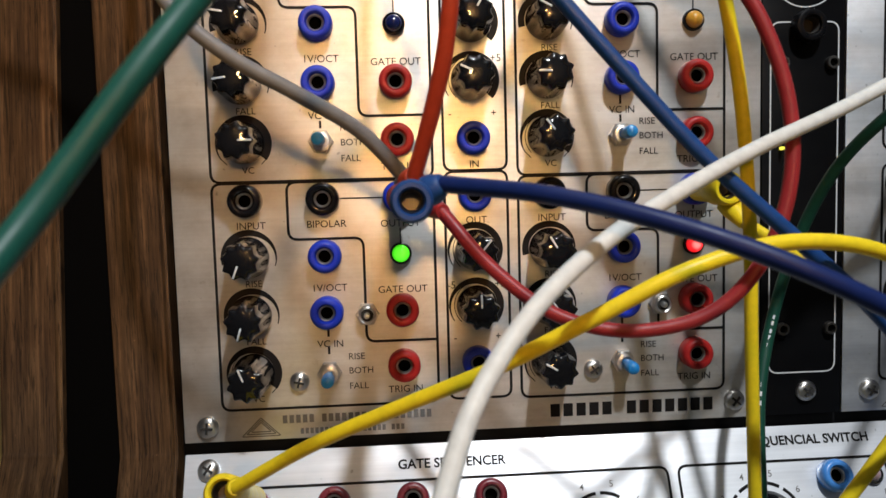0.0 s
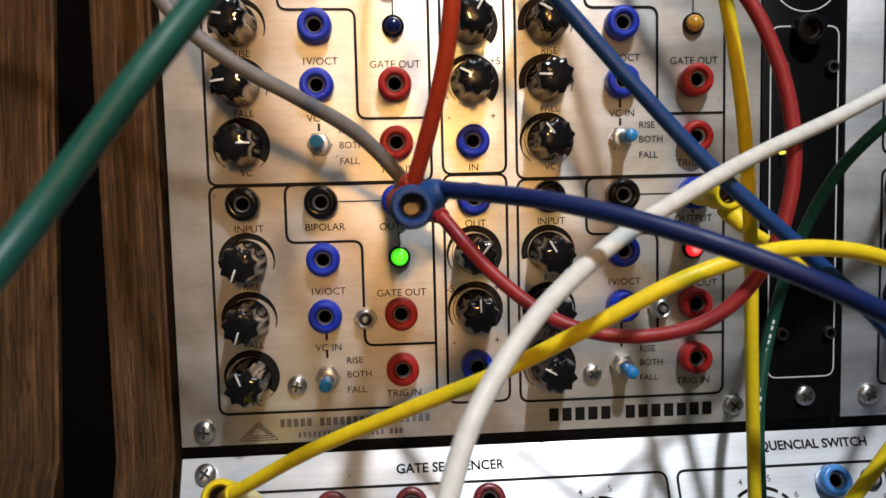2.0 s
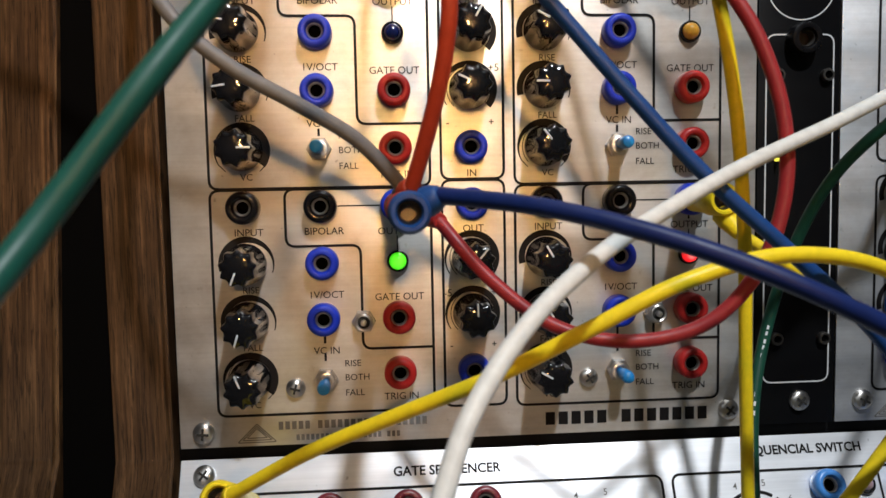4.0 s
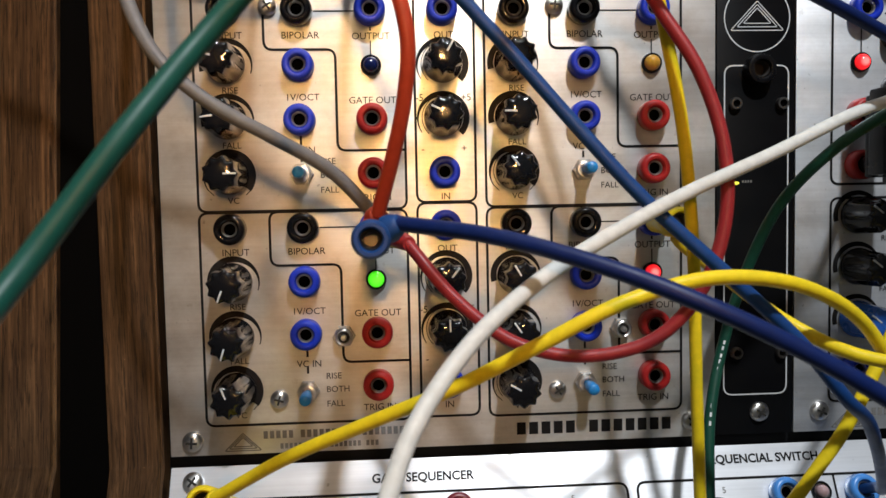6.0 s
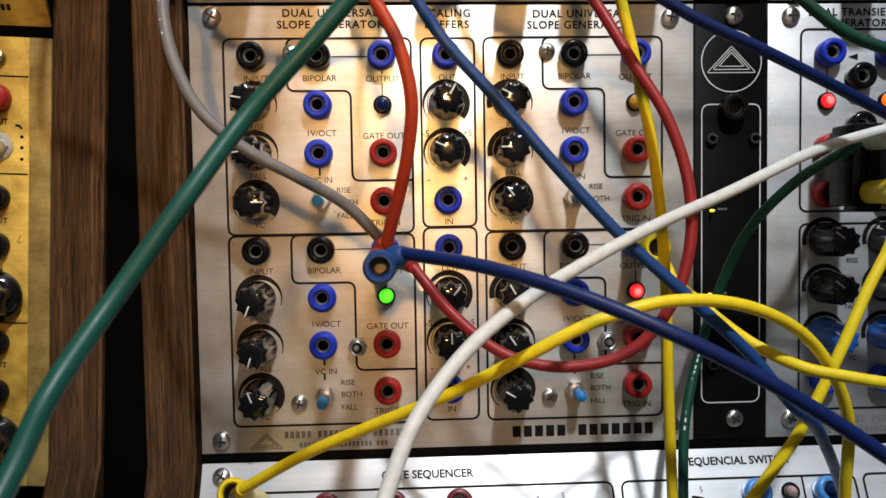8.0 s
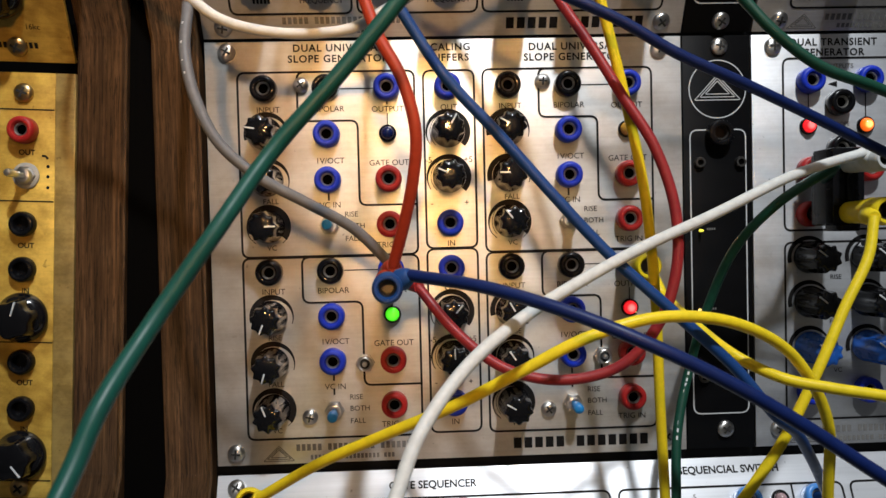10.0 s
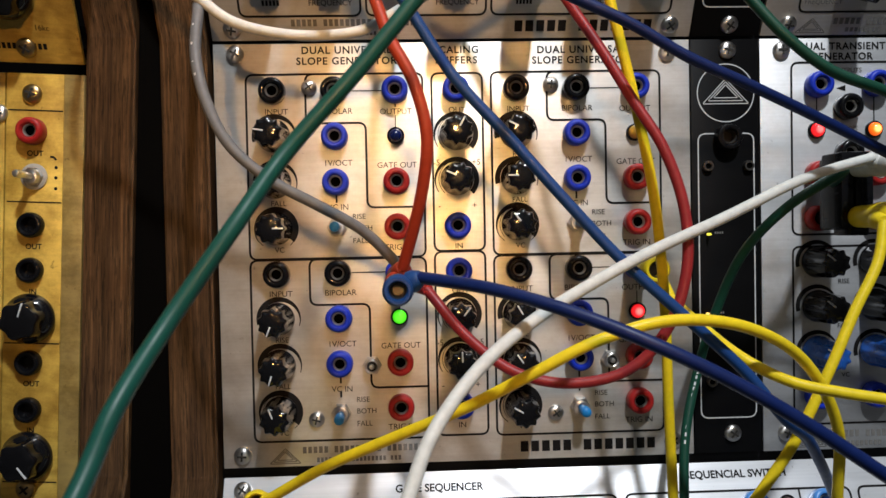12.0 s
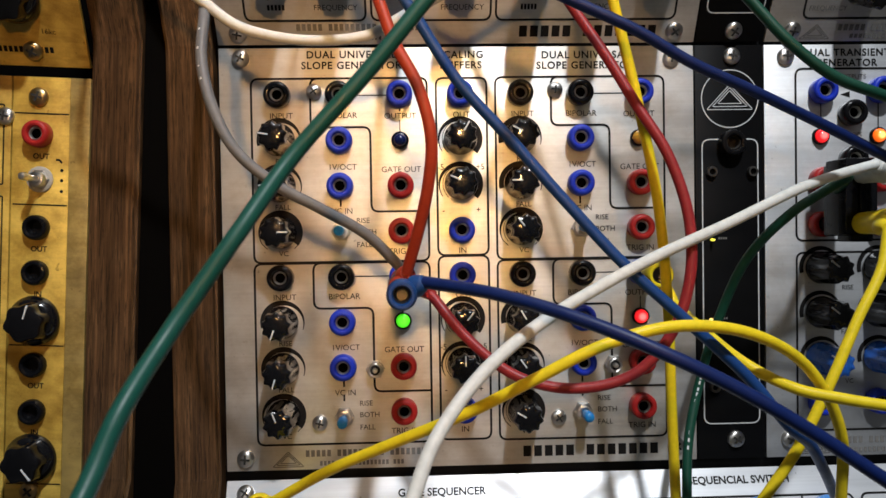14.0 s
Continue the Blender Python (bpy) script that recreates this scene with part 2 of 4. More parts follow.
def rounded(path, radius, closed=False):
    """A path of (x, z) with its corners rounded."""
    out, n = [], len(path)
    for i, p in enumerate(path):
        if not closed and i in (0, n - 1):
            out.append(Vector(p))
            continue
        p, a, b = Vector(p), Vector(path[i - 1]), Vector(path[(i + 1) % n])
        da, db = (a - p), (b - p)
        r = min(radius, da.length * 0.5, db.length * 0.5)
        s, e = p + da.normalized() * r, p + db.normalized() * r
        for k in range(6):
            u = k / 5
            out.append((1 - u) ** 2 * s + 2 * u * (1 - u) * p + u * u * e)
    return out


def strip(bm, path, width, lift, closed=False):
    """A printed line of even width along a path of (x, z)."""
    n, left, right = len(path), [], []
    for i, p in enumerate(path):
        a = path[i - 1] if (i or closed) else p
        b = path[(i + 1) % n] if (i < n - 1 or closed) else p
        d = (b - a).normalized()
        w = Vector((-d.y, d.x)) * width / 2
        left.append(bm.verts.new((p.x + w.x, -lift, p.y + w.y)))
        right.append(bm.verts.new((p.x - w.x, -lift, p.y - w.y)))
    for i in range(n if closed else n - 1):
        j = (i + 1) % n
        bm.faces.new((left[i], right[i], right[j], left[j]))
    return bm


def mm(points):
    return [(x / 1000, z / 1000) for x, z in points]


def line(parent, path, width=0.9, radius=3.2, closed=False, mat=None, lift=0.12, name="printed_line"):
    bm = strip(bmesh.new(), rounded(mm(path), radius / 1000, closed), width / 1000, lift / 1000, closed)
    return part(name, bm, mat or INK, parent, smooth=False)


def rect(parent, x0, x1, z0, z1, width=0.9, radius=3.2, mat=None, lift=0.12):
    return line(parent, [(x0, z0), (x0, z1), (x1, z1), (x1, z0)], width, radius, True, mat, lift, "printed_frame")


def text(parent, words, x, z, size=2.4, mat=None, align="CENTER", weight=0.0, lift=0.16, spread=1.0):
    """Printed lettering; size is the height of a capital in mm, (x, z) the middle of the line."""
    c = bpy.data.curves.new("lettering", "FONT")
    c.body, c.size, c.align_x, c.offset = words, size / 1000 / 0.70, align, (weight + 0.005) / 1000
    c.resolution_u, c.space_character = 3, spread
    tmp = bpy.data.objects.new("lettering", c)
    me = bpy.data.meshes.new_from_object(tmp)
    bpy.data.objects.remove(tmp)
    me.materials.clear()
    me.materials.append(mat or INK)
    return part("lettering", me, None, parent, m=Matrix.Translation((x / 1000, -lift / 1000, (z - size / 2) / 1000)) @ pose(0, 0, 0, 90, 0, 0))


def bars(parent, x0, x1, z, height, words, mat=None, gap=0.32, lift=0.16):
    """Plain bars in place of writing: words is the number of letters in each word."""
    total = sum(words) + (len(words) - 1) * 0.9
    step, x = (x1 - x0) / total, x0
    for n in words:
        bm = bmesh.new()
        if height > 4:
            for k in range(n):
                at = x + (k + 0.5) * step
                line(parent, [(at, z - height / 2), (at, z + height / 2)], step * (1 - gap), name="printed_bar", lift=lift)
            x += (n + 0.9) * step
            bm.free()
            continue
        for k in range(n):
            at = (x + (k + 0.5) * step) / 1000
            strip(bm, [Vector((at, (z - height / 2) / 1000)), Vector((at, (z + height / 2) / 1000))], step * (1 - gap) / 1000, lift / 1000)
        tagged(part("printed_word", bm, mat or INK, parent, smooth=False), kind="stuff")
        x += (n + 0.9) * step


def sheet(x0, x1, z0, z1, thick=2.0, bevel=0.35):
    return box(bmesh.new(), (x0 / 1000, 0, z0 / 1000), (x1 / 1000, thick / 1000, z1 / 1000), bevel / 1000)


# ---- small hardware, built once and shared ----


def jack_mesh(mat, name, r=5.5, h=5.6):
    prof = [(r - 0.3, 0), (r, 0.4), (r, h - 1.5), (r - 0.25, h - 0.7), (r - 0.8, h - 0.15), (r - 1.5, h), (r - 2.1, h - 0.15), (r - 2.5, h - 0.7), (r - 2.75, h - 2.2), (r - 2.75, -3)]
    return mesh_of(lathe(bmesh.new(), [(a / 1000, b / 1000) for a, b in prof], 36), name, mat)


CONTACT = mesh_of(lathe(bmesh.new(), [(a / 1000, b / 1000) for a, b in ((2.74, 2.8), (2.72, 4.0), (2.5, 4.2), (2.25, 3.95), (2.1, 3.2), (2.08, 2.6))], 28), "contact_ring", TIN)
# shallow black lining painted as the shade down a jack's hole
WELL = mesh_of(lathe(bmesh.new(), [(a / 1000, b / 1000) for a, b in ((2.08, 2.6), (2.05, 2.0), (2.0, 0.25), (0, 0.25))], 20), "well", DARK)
JACKS = {n: jack_mesh(m, "jack") for n, m in (("black", BLACK), ("blue", BLUE), ("red", RED), ("maroon", MAROON), ("light_blue", LIGHT_BLUE))}
JACK_LABEL = {"black": "glossy black banana jack collar", "blue": "deep blue plastic banana jack collar", "red": "red plastic banana jack collar", "maroon": "maroon plastic banana jack collar", "light_blue": "light blue plastic banana jack collar"}


def jack(parent, colour, x, z):
    j = part("jack", JACKS[colour], None, parent, JACK_LABEL[colour], Matrix.Translation((x / 1000, 0, z / 1000)))
    part("contact_ring", CONTACT, None, j, "chromed contact ring")
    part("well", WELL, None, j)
    return j


def knob_mesh(mat, r, h, lobes, name="knob"):
    """A fluted knob with a flared skirt and a slightly domed top."""
    def flute(a, q, y):
        if y < 0.0028 or q < r * 0.62:
            return q
        depth = 0.17 * r * min(1, (y - 0.0028) / 0.003)
        return q - depth * (0.5 - 0.5 * math.cos(lobes * a)) ** 0.7
    prof = [(1.10 * r, 0.0006), (1.13 * r, 0.0012), (1.12 * r, 0.0020), (1.09 * r, 0.0028), (1.07 * r, 0.0050), (1.04 * r, h * 0.6), (1.00 * r, h - 0.0012), (0.965 * r, h - 0.0005), (0.88 * r, h - 0.0001), (0.55 * r, h + 0.0003), (0.25 * r, h + 0.0004), (0, h + 0.0004)]
    return mesh_of(lathe(bmesh.new(), prof, 72, flute), name, mat)


def skirted_mesh():
    """A wide round skirt with a smaller fluted grip on it."""
    def flute(a, q, y):
        return 0.92 * (q - 0.0012 * (0.5 - 0.5 * math.cos(6 * a)) if y > 0.0052 and q > 0.006 else q)
    prof = [(0.0110, 0.0006), (0.0114, 0.0012), (0.0114, 0.0022), (0.0109, 0.0034), (0.0100, 0.0044), (0.0094, 0.0051), (0.0092, 0.0056), (0.0090, 0.0085), (0.0088, 0.0102), (0.0084, 0.0109), (0.0074, 0.0112), (0.0040, 0.0114), (0, 0.0114)]
    return mesh_of(lathe(bmesh.new(), prof, 72, flute), "knob", KNOB)


def pointer_mesh(r, h):
    bm = bmesh.new()
    box(bm, (r * 0.22, -h - 0.00055, -0.00030), (r * 0.90, -h + 0.0006, 0.00030), 0.0001)
    return mesh_of(bm, "pointer", INK_WHITE)


KNOBS = {"panel": (knob_mesh(KNOB, 0.0062, 0.0165, 9), pointer_mesh(0.0062, 0.0165)),
         "blue": (knob_mesh(KNOB_BLUE, 0.0062, 0.0165, 9), pointer_mesh(0.0062, 0.0165)),
         "large": (skirted_mesh(), pointer_mesh(0.0084, 0.0112))}


def knob(parent, x, z, angle, kind="panel"):
    """angle: where the pointer looks, degrees from the right, counter-clockwise."""
    body, mark = KNOBS[kind]
    k = part("knob", body, None, parent, "blue fluted plastic knob" if kind == "blue" else "glossy black fluted knob with a white pointer", Matrix.Translation((x / 1000, 0, z / 1000)) @ pose(0, 0, 0, 0, -angle, 0))
    part("pointer", mark, None, k, "white pointer line")
    return k


def crescent(parent, x, z, r, thick, start, end, fat_at_start=True):
    """The printed scale round a knob: an arc that swells from a hairline to a thick end."""
    bm, n, prev = bmesh.new(), 40, None
    for i in range(n + 1):
        u = i / n
        a = radians(start + (end - start) * u)
        f = (1 - u) if fat_at_start else u
        w = 0.25 + thick * math.sin(min(1.0, f * 1.7) * math.pi / 2) ** 1.6
        ro, ri = (r + 0.10) / 1000, (r - w) / 1000
        pair = [bm.verts.new((q * math.cos(a) + x / 1000, -0.00012, q * math.sin(a) + z / 1000)) for q in (ro, ri)]
        if prev:
            bm.faces.new((prev[0], prev[1], pair[1], pair[0]))
        prev = pair
    part("knob_scale", bm, INK, parent, smooth=False)


def hairline(parent, x, z, r, start, end):
    """The thin inner arc beside a printed scale."""
    pts = [(x + r * math.cos(radians(a)), z + r * math.sin(radians(a))) for a in np.linspace(start, end, 22)]
    line(parent, pts, 0.26, 0.05, name="knob_scale")


def hexagon(bm, r, h0, h1):
    lathe(bm, [(0, h0), (r, h0), (r, h1 - 0.0003), (r * 0.93, h1), (0, h1)], 6)
    return bm


NUT = mesh_of(lathe(hexagon(bmesh.new(), 0.0042, 0.0, 0.0020), [(0.0034, 0.002), (0.0033, 0.0022), (0.0030, 0.0040), (0.0022, 0.0042), (0.0020, 0.0030), (0, 0.0028)], 24), "nut", STEEL)
SMALL_NUT = mesh_of(lathe(hexagon(bmesh.new(), 0.0041, 0.0, 0.0018), [(0.0032, 0.0018), (0.0031, 0.0040), (0.0027, 0.0043), (0.0022, 0.0040), (0.0021, 0.0022), (0, 0.0021)], 24), "hex_switch", STEEL)
HEX_BUSH = mesh_of(lathe(bmesh.new(), [(0.0021, 0.0022), (0.0021, 0.0034), (0.0014, 0.0035), (0, 0.0035)], 20), "bush", SLOT)
HEX_PIN = mesh_of(lathe(bmesh.new(), [(0.0010, 0.0034), (0.0010, 0.0052), (0.0007, 0.0058), (0, 0.0060)], 16), "pin", CHROME)
LEVER = mesh_of(lathe(bmesh.new(), [(0.0013, 0.001), (0.0013, 0.0046), (0.0017, 0.0050), (0.0020, 0.0060), (0.0022, 0.0100), (0.0019, 0.0112), (0.0010, 0.0118), (0, 0.0119)], 20), "lever", LEVER_BLUE)
BAT = mesh_of(lathe(bmesh.new(), [(0.0011, 0.001), (0.0013, 0.0060), (0.0017, 0.0110), (0.0014, 0.0124), (0, 0.0130)], 18), "lever", CHROME)


def toggle(parent, x, z, tilt_x, tilt_z, lever=None, label="sky-blue capped toggle lever"):
    """tilt_x, tilt_z: degrees that the lever leans to the right and upwards."""
    t = part("toggle_switch", NUT, None, parent, "steel hexagon nut of a toggle switch", Matrix.Translation((x / 1000, 0, z / 1000)))
    part("lever", lever or LEVER, None, t, label, pose(0, -0.0006, 0, -tilt_z, 0, tilt_x))
    return t


def screw_mesh(r, mat):
    bm = lathe(bmesh.new(), [(r, 0), (r, 0.0006), (r * 0.94, 0.0012), (r * 0.75, 0.0018), (r * 0.4, 0.0022), (0, 0.0023)], 24)
    return mesh_of(bm, "screw", mat)


def slot_mesh(r, h):
    bm = bmesh.new()
    for a in (0, 1):
        lo, hi = (r * 0.54, r * 0.11) if a else (r * 0.11, r * 0.54)
        box(bm, (-lo, -h - 0.0001 * a, -hi), (lo, -h + 0.0008, hi))
    return mesh_of(bm, "cross_slot", SLOT, False)


SCREWS = {"steel": (screw_mesh(0.0037, STEEL), slot_mesh(0.0037, 0.00245)), "small": (screw_mesh(0.0033, STEEL), slot_mesh(0.0033, 0.00245)), "brass": (screw_mesh(0.0040, BRASS_METAL), slot_mesh(0.0040, 0.00245))}


def screw(parent, x, z, kind="steel", turn=20):
    s = part("screw", SCREWS[kind][0], None, parent, "old brass cross-head screw" if kind == "brass" else "dull zinc cross-head screw", Matrix.Translation((x / 1000, 0, z / 1000)) @ pose(0, 0, 0, 0, turn, 0))
    part("cross_slot", SCREWS[kind][1], None, s)
    return s


BEZEL = mesh_of(lathe(bmesh.new(), [(0.0037, 0), (0.0037, 0.0011), (0.0034, 0.0016), (0.0030, 0.0015), (0.0029, 0)], 28), "bezel", BLACK)
LENS = {}


def led(parent, x, z, mat, label, r=2.95):
    if (mat.name, r) not in LENS:
        q = r / 1000
        LENS[mat.name, r] = mesh_of(lathe(bmesh.new(), [(q, 0.0002), (q, 0.0012), (q * 0.92, 0.0022), (q * 0.7, 0.0031), (q * 0.36, 0.0037), (0, 0.0039)], 28), "led", mat)
    d = part("led", LENS[mat.name, r], None, parent, label, Matrix.Translation((x / 1000, 0, z / 1000)))
    if r > 2:
        part("bezel", BEZEL, None, d, "thin black bezel ring")
    return d


def triangle_mark(parent, x, z, w, h, mat, lift=0.14, line_w=0.35, count=3):
    """A plain mark of nested triangles."""
    bm = bmesh.new()
    for k in range(count):
        f = 1 - 0.24 * k
        pts = [Vector(((x + dx * f) / 1000, (z + dz * f) / 1000)) for dx, dz in ((-w / 2, -h / 2), (0, h / 2), (w / 2, -h / 2))]
        strip(bm, [p.lerp(q, u) for p, q in zip(pts, pts[1:] + pts[:1]) for u in (0.02, 0.5, 0.98)], line_w / 1000, lift / 1000, True)
    part("triangle_mark", bm, mat, parent, "mark of nested triangle outlines", smooth=False)


# grid of the panels, in mm
def col(c):
    return 24.6 + 25.4 * c


def row(r):
    return 24.4 + 19.05 * r


MIDDLE = Matrix.Translation((0, 0, BASE))
UPPER = Matrix.Translation((0, 0, BASE + 0.1786)) @ pose(0, 0, 0, 28, 0, 0)
LOWER = Matrix.Translation((0, 0, BASE - 0.0035)) @ pose(0, 0, 0, -25, 0, 0)
LEAN_M = Matrix.Translation((0, 0, BASE + 0.1)) @ pose(0, 0, 0, 0, 2.8, 0) @ Matrix.Translation((0, 0, -0.1))
LEAN_U = LEAN_M @ Matrix.Translation((0, 0, 0.1672)) @ pose(0, 0, 0, 28, 0, 0)

# ---- the room ----


def setting(name, lo, hi, mat, label, category, bevel=0.0):
    ob = new(name, mesh_of(box(bmesh.new(), lo, hi, bevel), name, mat, False))
    return tagged(ob, label, category, kind="structure")


setting("floor", (-1.9, -2.1, -0.1), (2.1, 0.7, 0.0), WALL, "plain grey floor of the dim room", "floor")
setting("ceiling", (-1.9, -2.1, 2.45), (2.1, 0.7, 2.55), CEILING, "plain pale ceiling of the dim room", "ceiling")
setting("wall_north", (-1.9, 0.6, 0.0), (2.1, 0.7, 2.45), WALL, "plain grey wall behind the cases", "wall")
setting("wall_south", (-1.9, -2.1, 0.0), (2.1, -2.0, 2.45), WALL, "plain grey wall facing the cases", "wall")
setting("wall_west", (-1.9, -2.0, 0.0), (-1.8, 0.6, 2.45), WALL, "plain grey side wall of the dim room", "wall")
setting("wall_east", (2.0, -2.0, 0.0), (2.1, 0.6, 2.45), WALL, "plain grey side wall of the dim room", "wall")
setting("bench", (-0.7, -0.2, 0.0), (0.9, 0.6, BASE - 0.165), BENCH, "plain dark bench under the two cases", "bench", 0.004)

# ---- the two wooden cases ----


def side_board(parent, x0, x1, m, name="side_board", up=28, low=25, seam=0.1786):
    """A board whose front edge follows the three rows of panels."""
    front = [(-0.1613 * math.tan(radians(low)) - 0.0015, -0.1650), (-0.0015, -0.0035), (-0.0015, seam), (-0.0015 - 0.178 * math.sin(radians(up)), seam + 0.178 * math.cos(radians(up)))]
    side = front + [(0.13, front[-1][1]), (0.13, -0.1650)]
    bm = bmesh.new()
    a = [bm.verts.new((x0, y, z)) for y, z in side]
    b = [bm.verts.new((x1, y, z)) for y, z in side]
    bm.faces.new(a), bm.faces.new(b[::-1])
    for i in range(len(side)):
        j = (i + 1) % len(side)
        bm.faces.new((a[i], b[i], b[j], a[j]))
    bmesh.ops.recalc_face_normals(bm, faces=bm.faces)
    bmesh.ops.bevel(bm, geom=list(bm.edges), offset=0.0016, segments=3, affect="EDGES")
    return part(name, bm, WALNUT, parent, "dark oiled walnut side board", m)


def case(label, x0, x1, boards, m):
    c = thing("synthesizer_case", label, "case", m, "wooden cases")
    for a, b in boards:
        side_board(c, a, b, Matrix())
    part("back_panel", box(bmesh.new(), (x0, 0.115, -0.165), (x1, 0.125, 0.35)), DARK, c, "dark back panel", smooth=False)
    part("bottom_panel", box(bmesh.new(), (x0, -0.05, -0.1645), (x1, 0.115, -0.155)), WALNUT, c, "walnut bottom board", smooth=False)
    for z in (-0.0085, 0.1745):
        part("rail", box(bmesh.new(), (x0, 0.004, z), (x1, 0.014, z + 0.010), 0.0005), RAIL, c, "black metal mounting rail")
    return c


main_case = case("walnut synthesizer case with bent side boards standing on the bench", -0.0015, 0.45, [(-0.0215, -0.0022), (0.45, 0.47)], MIDDLE)
case("neighbouring walnut synthesizer case leaning slightly beside the other", -0.36, -0.0551, [(-0.0549, -0.0348), (-0.38, -0.36)], LEAN_M)

# added black filler: stands in for the deep shade between the two cases
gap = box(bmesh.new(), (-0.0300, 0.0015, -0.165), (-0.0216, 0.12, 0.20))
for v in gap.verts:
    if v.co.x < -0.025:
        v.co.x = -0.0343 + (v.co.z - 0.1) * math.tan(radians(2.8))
part("gap_shade", gap, DARK, main_case, "black filler added for the shade in the gap beside the case", smooth=False)

# ---- the large slope generator panel ----


def slope_generator(p, c, angles, leds, leans):
    """Half of the panel: two alike sections of jacks, knobs and a switch, one over the other."""
    x = [col(c), col(c + 1), col(c + 2)]
    left, right = (13.4, 87.0) if c == 0 else (115.9, 188.0)
    top = 164.9
    rect(p, left, right, 87.8, top)
    rect(p, left, right, 10.8, 87.4, lift=0.14)
    for half in (1, 0):
        r = 4 * half
        up = top if half else 87.4
        dz = 76.2 * half
        line(p, [(x[1] + 4, up - 0.02), (x[1] - 12.0, up - 0.02), (x[1] - 12.0, 68.2 + dz), (x[1] + 12.9, 68.2 + dz), (x[1] + 12.9, 32.6 + dz), (right, 32.6 + dz)], lift=0.16)
        jack(p, "black", x[0], row(r + 3))
        jack(p, "black", x[1], row(r + 3))
        jack(p, "blue", x[2], row(r + 3))
        line(p, [(x[1] + 5.6, row(r + 3)), (x[2] - 5.6, row(r + 3))], 0.45)
        text(p, "INPUT", x[0] + 1.2, row(r + 3) - 8.3)
        text(p, "BIPOLAR", x[1] + 0.8, row(r + 3) - 8.3)
        text(p, "OUTPUT", x[2] + 0.2, row(r + 3) - 8.7)
        line(p, [(x[2], row(r + 3) - 5.6), (x[2], row(r + 3) - 6.9)], 0.6)
        line(p, [(x[2], row(r + 3) - 10.4), (x[2], row(r + 2) + 3.2)], 0.45)
        jack(p, "blue", x[1], row(r + 2))
        text(p, "1V/OCT", x[1] + 1.0, row(r + 2) - 10.9)
        led(p, x[2], row(r + 2), *leds[1 - half])
        jack(p, "blue", x[1], row(r + 1))
        line(p, [(x[1], row(r + 1) - 5.5), (x[1], row(r + 1) - 8.6)], 0.8)
        text(p, "VC IN", x[1] + 0.6, row(r + 1) - (10.4 if half else 11.0))
        line(p, [(x[1], row(r) + 6.9), (x[1], row(r) + 4.4)], 0.8)
        jack(p, "red", x[2], row(r + 1))
        text(p, "GATE OUT", x[2] + 0.3, row(r + 1) + 6.9)
        jack(p, "red", x[2], row(r))
        text(p, "TRIG IN", x[2] + 0.3, row(r) - 8.6)
        toggle(p, x[1], row(r) + (0.0 if half else -2.0), *leans[1 - half])
        for word, dz2 in (("RISE", 4.6), ("BOTH", -0.3), ("FALL", -5.6)):
            text(p, word, x[1] + 6.4, row(r) + dz2 - (0 if half else 1.2), 2.2, align="LEFT")
        for k, (word, fat) in enumerate((("RISE", True), ("FALL", True), ("VC", False))):
            z = row(r + 2 - k) + ((0.6, 0.4, 0.0) if half else (0.2, -0.4, -1.1))[k]
            knob(p, x[0], z, angles[1 - half][k])
            text(p, word, x[0] + 1.2, z - 8.9, 2.2)
            crescent(p, x[0], z, 9.2, 1.9 if fat else 2.2, 195 if fat else -38, -20 if fat else 215, True)
            if not fat:
                hairline(p, x[0] + 0.3, z, 7.8, 105, 222)
                for sx, a0 in ((-1, 215), (1, -35)):
                    line(p, [(x[0] + sx * 9.0 * math.cos(radians(35)), z - 9.0 * math.sin(radians(35))), (x[0] + sx * 5.6, z - 7.0)], 0.3, 1)
        for sz in (((x[1] - 10.3, row(7) + 1.6) if half else (x[1] - 10.4, 19.8)),):
            screw(p, *sz, "small", 15 + 40 * half + 10 * c)
    hs = part("hex_switch", SMALL_NUT, None, p, "small steel hexagon switch on the printed line", Matrix.Translation(((x[1] + 13.4) / 1000, 0, 0.0422)))
    part("bush", HEX_BUSH, None, hs, "dark recess of the switch")
    part("pin", HEX_PIN, None, hs, "short bright switch pin")
    return hs


slope = thing("slope_generator_module", "brushed aluminium synthesizer panel with black printed frames, coloured jacks and knobs", "synthesizer module", MIDDLE, "modules in the wooden case")
part("panel", sheet(0.2, 201.0, 0.0, 177.8), ALU, slope, "brushed aluminium panel with stains and smudgy reflections in its colour")
AMBER = (LED_AMBER_OFF, "unlit amber lamp lens")
slope_generator(slope, 0, ((170, 188, 0), (248, 252, 112)), ((LED_BLUE_OFF, "unlit dark blue lamp lens"), (LED_GREEN, "lit green lamp")), ((0, 2), (0, -3)))
slope_generator(slope, 4, ((152, 178, 128), (120, 125, 150)), (AMBER, (LED_RED, "lit red lamp")), ((2, 2), (2, -2)))
